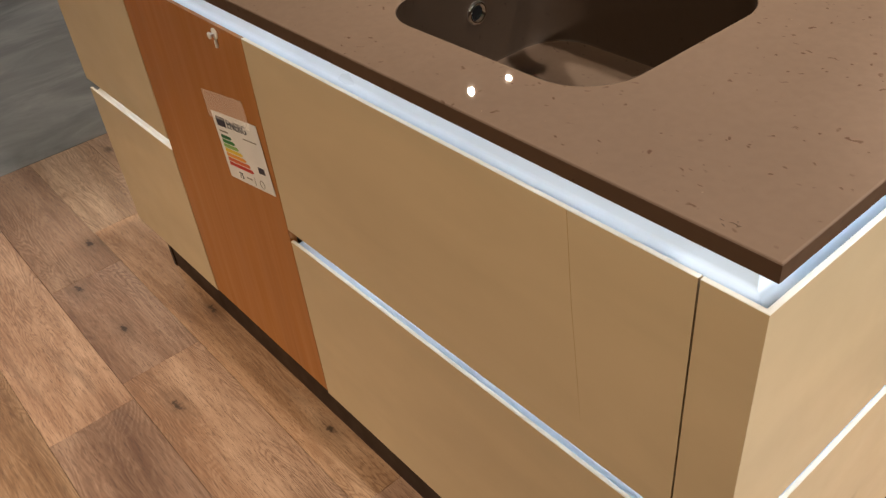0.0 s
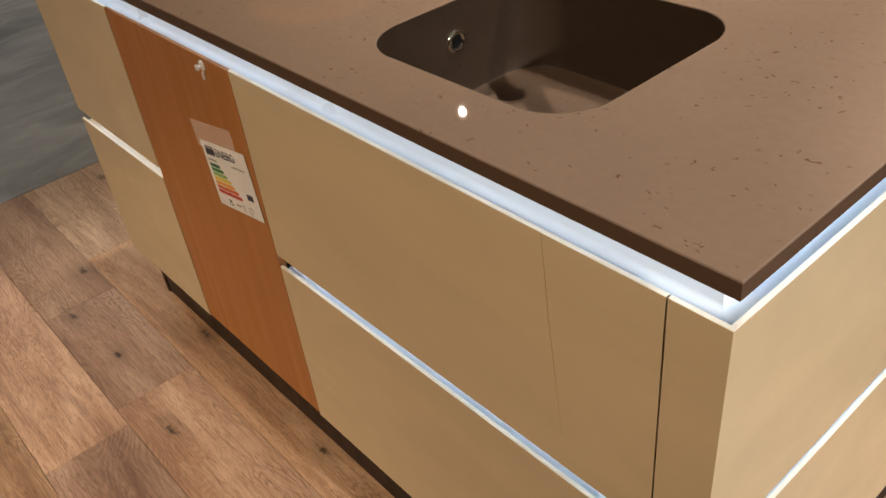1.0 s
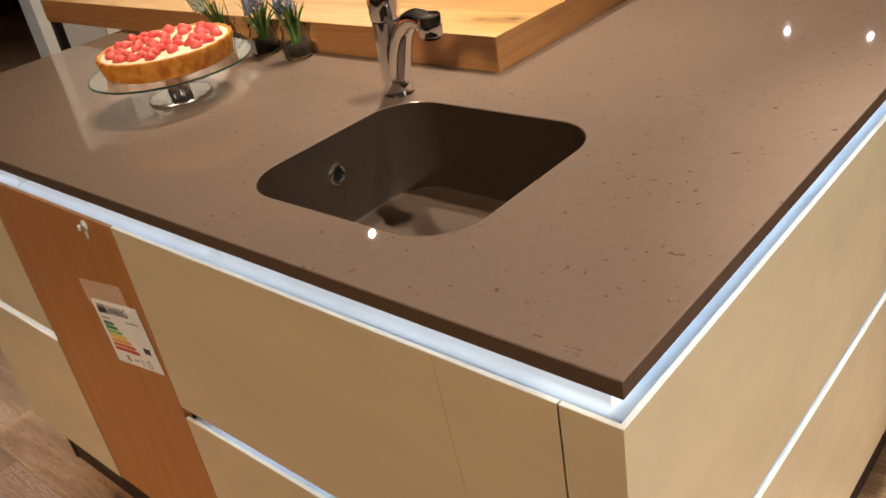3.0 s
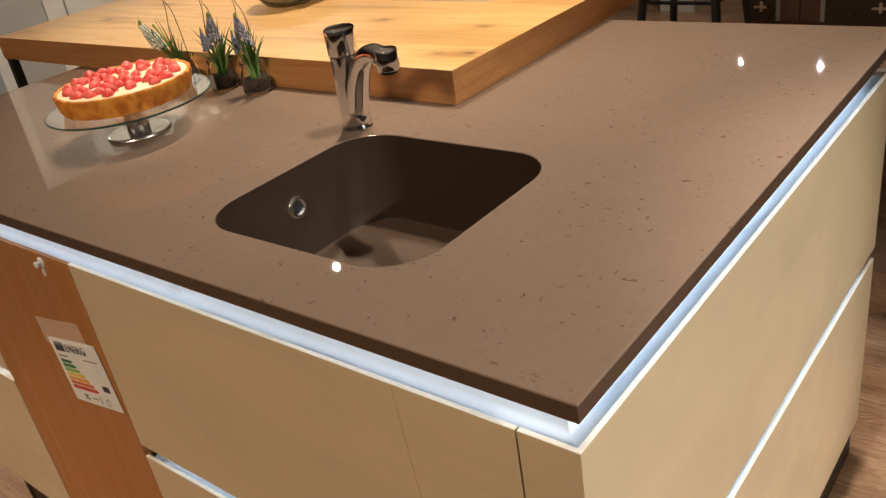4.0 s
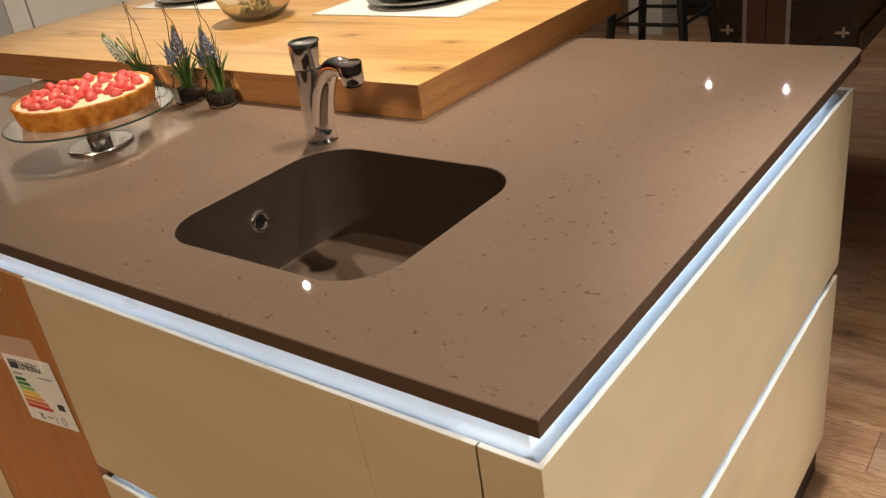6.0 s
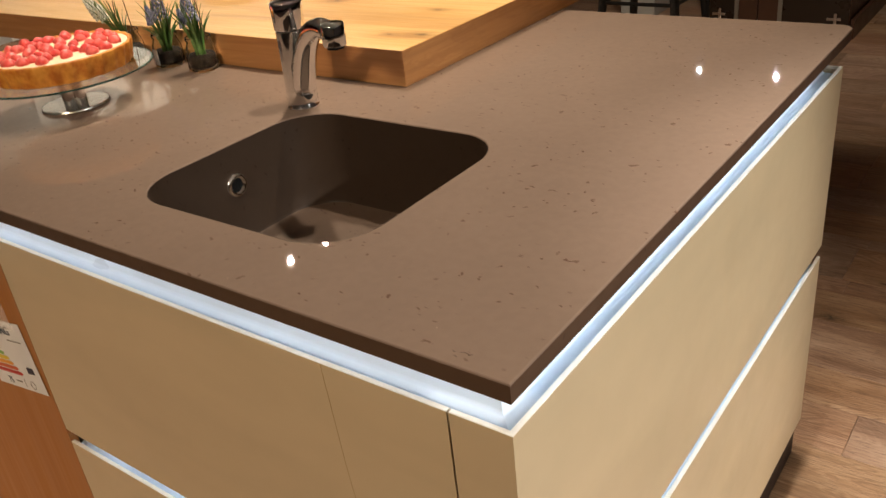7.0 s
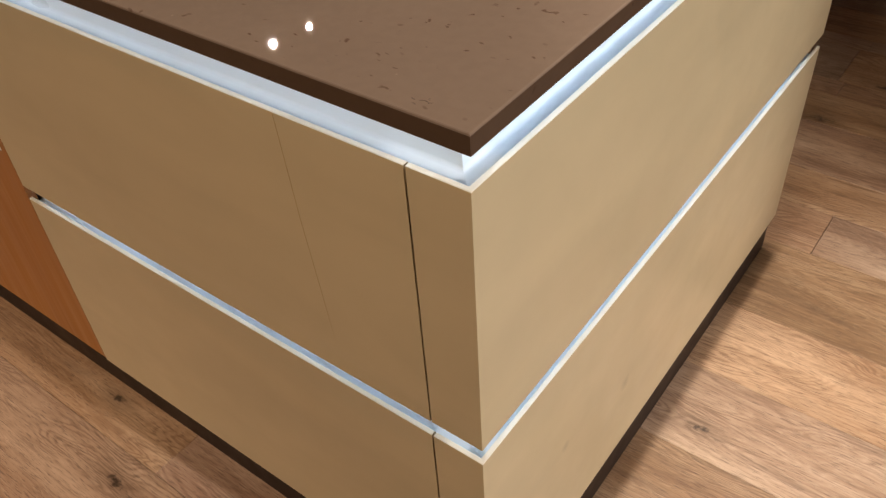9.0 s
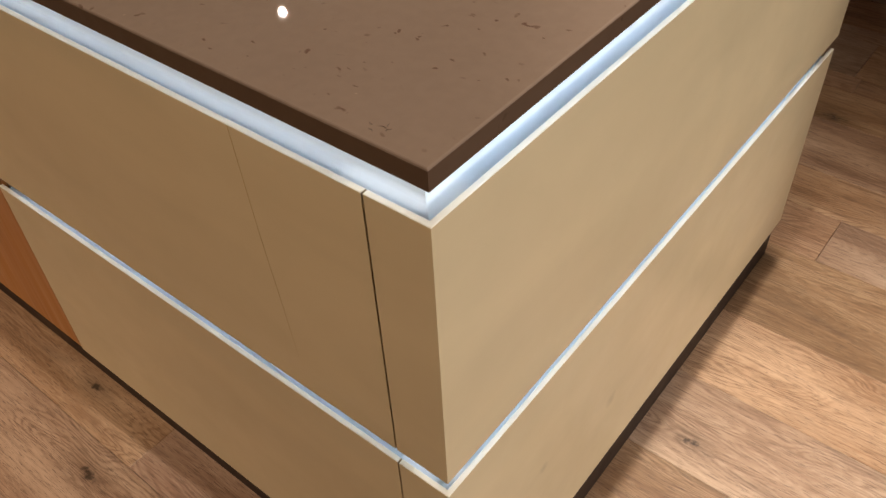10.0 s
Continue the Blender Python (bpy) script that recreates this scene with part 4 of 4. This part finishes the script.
def bowl():
    c = (-1.325, 0.950, BAR_TOP)
    t = thing("glass_bowl", c, "round olive-tinted glass bowl with pale green contents, on the bar", "bowl")
    part("bowl", lathe([(0.001, 0.0), (0.048, 0.0), (0.062, 0.006), (0.082, 0.030), (0.094, 0.062), (0.096, 0.090), (0.093, 0.112), (0.090, 0.112), (0.092, 0.088), (0.090, 0.062), (0.078, 0.032), (0.058, 0.010), (0.001, 0.006)], c, 56, False), GLASS_DARK, t, "", True)
    rng = random.Random(11)
    for k in range(46):
        a, r = rng.uniform(0, 6.28), rng.uniform(0, 0.050)
        p = Vector((c[0] + r * math.cos(a), c[1] + r * math.sin(a), c[2] + 0.014 + rng.uniform(0, 0.030)))
        turn = rng.uniform(0, 6.28)
        tip = p + Vector((0.026 * math.cos(turn), 0.026 * math.sin(turn), rng.uniform(0.002, 0.022)))
        if math.hypot(tip.x - c[0], tip.y - c[1]) > 0.066:
            tip = p + (Vector(c) - p) * 0.5 + Vector((0, 0, 0.030))
        part("frond", blade(p, tip, (0.010 * math.sin(turn), -0.010 * math.cos(turn), 0.012), rng.uniform(0.005, 0.009), 5), MOSS, t)


bowl()

# ---- stool and cabinets beyond ----


def bar_stool(x, y):
    t = thing("bar_stool", (x, y, 0), "black metal bar stool with a foot rail, on the oak floor", "stool")
    s0, s1, h = 0.20, 0.135, 0.72
    part("seat", box(x - 0.17, x + 0.17, y - 0.17, y + 0.17, h, h + 0.025, 0.01), BLACK_METAL, t)

    def at(sx, sy, z):
        k = s0 + (s1 - s0) * z / h
        return (x + sx * k, y + sy * k, z)

    for sx in (-1, 1):
        for sy in (-1, 1):
            part("leg", tube([at(sx, sy, 0.0), at(sx, sy, 0.36), at(sx, sy, h + 0.002)], [0.015, 0.018, 0.021], 10), BLACK_METAL, t)
    for a, b in (((-1, -1), (1, -1)), ((-1, 1), (1, 1)), ((-1, -1), (-1, 1)), ((1, -1), (1, 1))):
        part("foot_rail", tube([at(*a, 0.475), at(*b, 0.475)], 0.008, 8), BLACK_METAL, t)


bar_stool(-1.19, 3.02)


def dark_cabinet(x0, x1, y0, y1, splits, hinges, label):
    """A tall cabinet; splits are the door edges, each with a metal strip unless it is a plain split."""
    t = thing("display_cabinet", ((x0 + x1) / 2, y0, 0), label, "cabinet", "dark display cabinets")
    part("body", box(x0, x1, y0 + 0.022, y1, 0.0, 1.88), DARK_WOOD, t)
    edges = [x0] + [e for e, strip_on, mat in splits] + [x1]
    for k, (a, b) in enumerate(zip(edges, edges[1:])):
        mat = splits[k][2] if k < len(splits) else DARK_PANEL
        d = part("door", box(a + 0.003, b - 0.003, y0, y0 + 0.020, 0.03, 1.86, 0.002), mat, t)
        if k < len(splits) and splits[k][1]:
            part("strip", box(b - 0.012, b + 0.010, y0 - 0.004, y0 - 0.0005, 0.03, 1.86), STEEL_STRIP, d, "dull grey metal strip")
    for hx in hinges:
        part("hinge_plate", box(hx - 0.040, hx + 0.030, y0 - 0.012, y0 - 0.0045, 0.098, 0.114, 0.002), CHROME, t, "bright hinge plate")
        part("hinge_arm", box(hx - 0.006, hx + 0.010, y0 - 0.016, y0 - 0.0125, 0.082, 0.138, 0.002), CHROME, t, "bright hinge arm")


dark_cabinet(-1.375, -0.655, 4.2, 6.4, [(-1.223, True, DARK_PANEL), (-1.111, False, DARK_WOOD), (-0.995, True, DARK_WOOD)], (-1.312, -0.720), "tall dark brown display cabinet with grey strips and bright hinges")
dark_cabinet(-2.10, -1.380, 4.9, 6.4, [(-1.86, True, DARK_PANEL), (-1.62, True, DARK_PANEL)], (-1.43,), "tall dark cabinet standing back behind the stool")
crate = thing("storage_box", (-1.9, 4.55, 0), "pale grey storage box on the floor beside the cabinets", "box")
part("body", box(-2.02, -1.80, 4.45, 4.70, 0.0, 0.26, 0.004), GREY_PAINT, crate)
part("lid", box(-2.03, -1.79, 4.44, 4.71, 0.2605, 0.29, 0.004), GREY_PAINT, crate)
lowbase = thing("cabinet_skirting", (-0.64, 5.3, 0), "dark wooden skirting along the display cabinet's side", "skirting")
part("board", box(-0.649, -0.630, 4.22, 6.4, 0.0, 0.10, 0.002), DARK_WOOD, lowbase)

# ---- white wall units by the aisle ----


def white_units():
    t = thing("white_wall_unit", (-5.5, 2.5, 0), "tall white panelled wall unit beside the aisle", "wall unit")
    x = -5.0
    part("end_panel", box(-5.14, x + 0.012, 1.765, 1.835, 0.0, 2.3, 0.002), WHITE, t, "white end panel")
    part("grey_door", box(-5.14, x + 0.004, 1.837, 2.165, 0.0, 2.3, 0.002), GREY_PAINT, t, "grey recessed door")
    part("stile", box(-5.14, x + 0.010, 2.167, 2.295, 0.0, 2.3, 0.002), WHITE, t)
    part("gap", box(-5.14, x - 0.035, 2.297, 2.310, 0.0, 2.3), BLACK_METAL, t)
    part("door", box(-5.14, x, 2.312, 3.10, 0.0, 2.3, 0.002), WHITE, t)
    part("door", box(-5.14, x, 3.108, 3.90, 0.0, 2.3, 0.002), WHITE, t)
    part("door", box(-5.14, x, 3.908, 4.70, 0.0, 2.3, 0.002), WHITE, t)


white_units()
far = thing("dark_wall_unit", (-8.2, 0.5, 0), "dark brown wall unit at the far end of the aisle", "wall unit")
part("body", box(-9.0, -7.9, -1.5, 4.5, 0.0, 2.2, 0.004), DARK_WOOD, far)

# ---- oak planks, last ----
planks = tagged(new("oak_planks"), "rustic knotty oak plank floor with a warm brown finish", "floor", "", "structure")
# rows of random width beside the island, of one width elsewhere
ROWS = [-0.07 + 0.19 * k for k in range(-24, 3)] + [0.492, 0.681, 0.867, 1.100, 1.250, 1.390, 1.600, 1.748, 1.826, 2.025, 2.092, 2.260, 2.430, 2.650]
ROWS += [2.84 + 0.19 * k for k in range(44)]
# butt joints that show, by the row's lower edge
BUTTS = {-0.07: (-1.92, -0.665, 0.55), -0.26: (-1.742, -1.30, 0.35), -0.45: (-1.24, 0.1), 0.31: (-0.9, 0.62), 0.492: (-0.55, 0.95), 0.681: (-1.1, 0.70), 0.867: (-0.75, 0.88), 1.1: (-0.5, 0.076, 1.2), 1.25: (-1.0, 0.35), 1.748: (-0.6, -0.079, 0.5), 2.025: (-0.7, -0.080, 0.45)}
rng = random.Random(21)
cache = {}
far_v, far_f = [], []
count = 0
for y0, y1 in zip(ROWS, ROWS[1:]):
    cuts = [-2.45, *BUTTS.get(round(y0, 3), ())]
    if len(cuts) == 1:
        cuts.append(-2.45 + rng.choice((0.3, 0.5, 0.7, 0.9, 1.1)))
    while cuts[-1] < 6.0:
        cuts.append(cuts[-1] + (rng.choice((0.6, 0.8, 1.0, 1.2)) if y0 < 1.2 else rng.choice((0.3, 0.45, 0.6, 0.9))))
    for a, b in zip(cuts, cuts[1:]):
        near = -2.46 < a < 2.0 and -1.3 < y0 < 3.4
        hgt = rng.choice((0, -0.0002, -0.0004))
        if near and count < 300:
            size = (round(b - a, 3), round(y1 - y0, 3))
            if size not in cache:
                bm = box(0.0003, size[0] - 0.0003, 0.0003, size[1] - 0.0003, -0.011, 0.0, 0.0009, 1)
                me = bpy.data.meshes.new("plank")
                bm.to_mesh(me)
                bm.free()
                me.materials.append(FLOOR_WOOD)
                cache[size] = me
            ob = new("plank", cache[size])
            ob.location = (a, y0, hgt)
            ob.parent = planks
            count += 1
        else:
            base = len(far_v)
            for zz in (-0.011, hgt):
                far_v += [(a + 0.001, y0 + 0.001, zz), (b - 0.001, y0 + 0.001, zz), (b - 0.001, y1 - 0.001, zz), (a + 0.001, y1 - 0.001, zz)]
            far_f += [tuple(base + i for i in q) for q in ((4, 5, 6, 7), (0, 1, 5, 4), (1, 2, 6, 5), (2, 3, 7, 6), (3, 0, 4, 7))]
me = bpy.data.meshes.new("far_planks")
me.from_pydata(far_v, [], far_f)
me.materials.append(FLOOR_FAR)
fp = new("far_planks", me)
fp.parent = planks
fp["kind"] = "stuff"
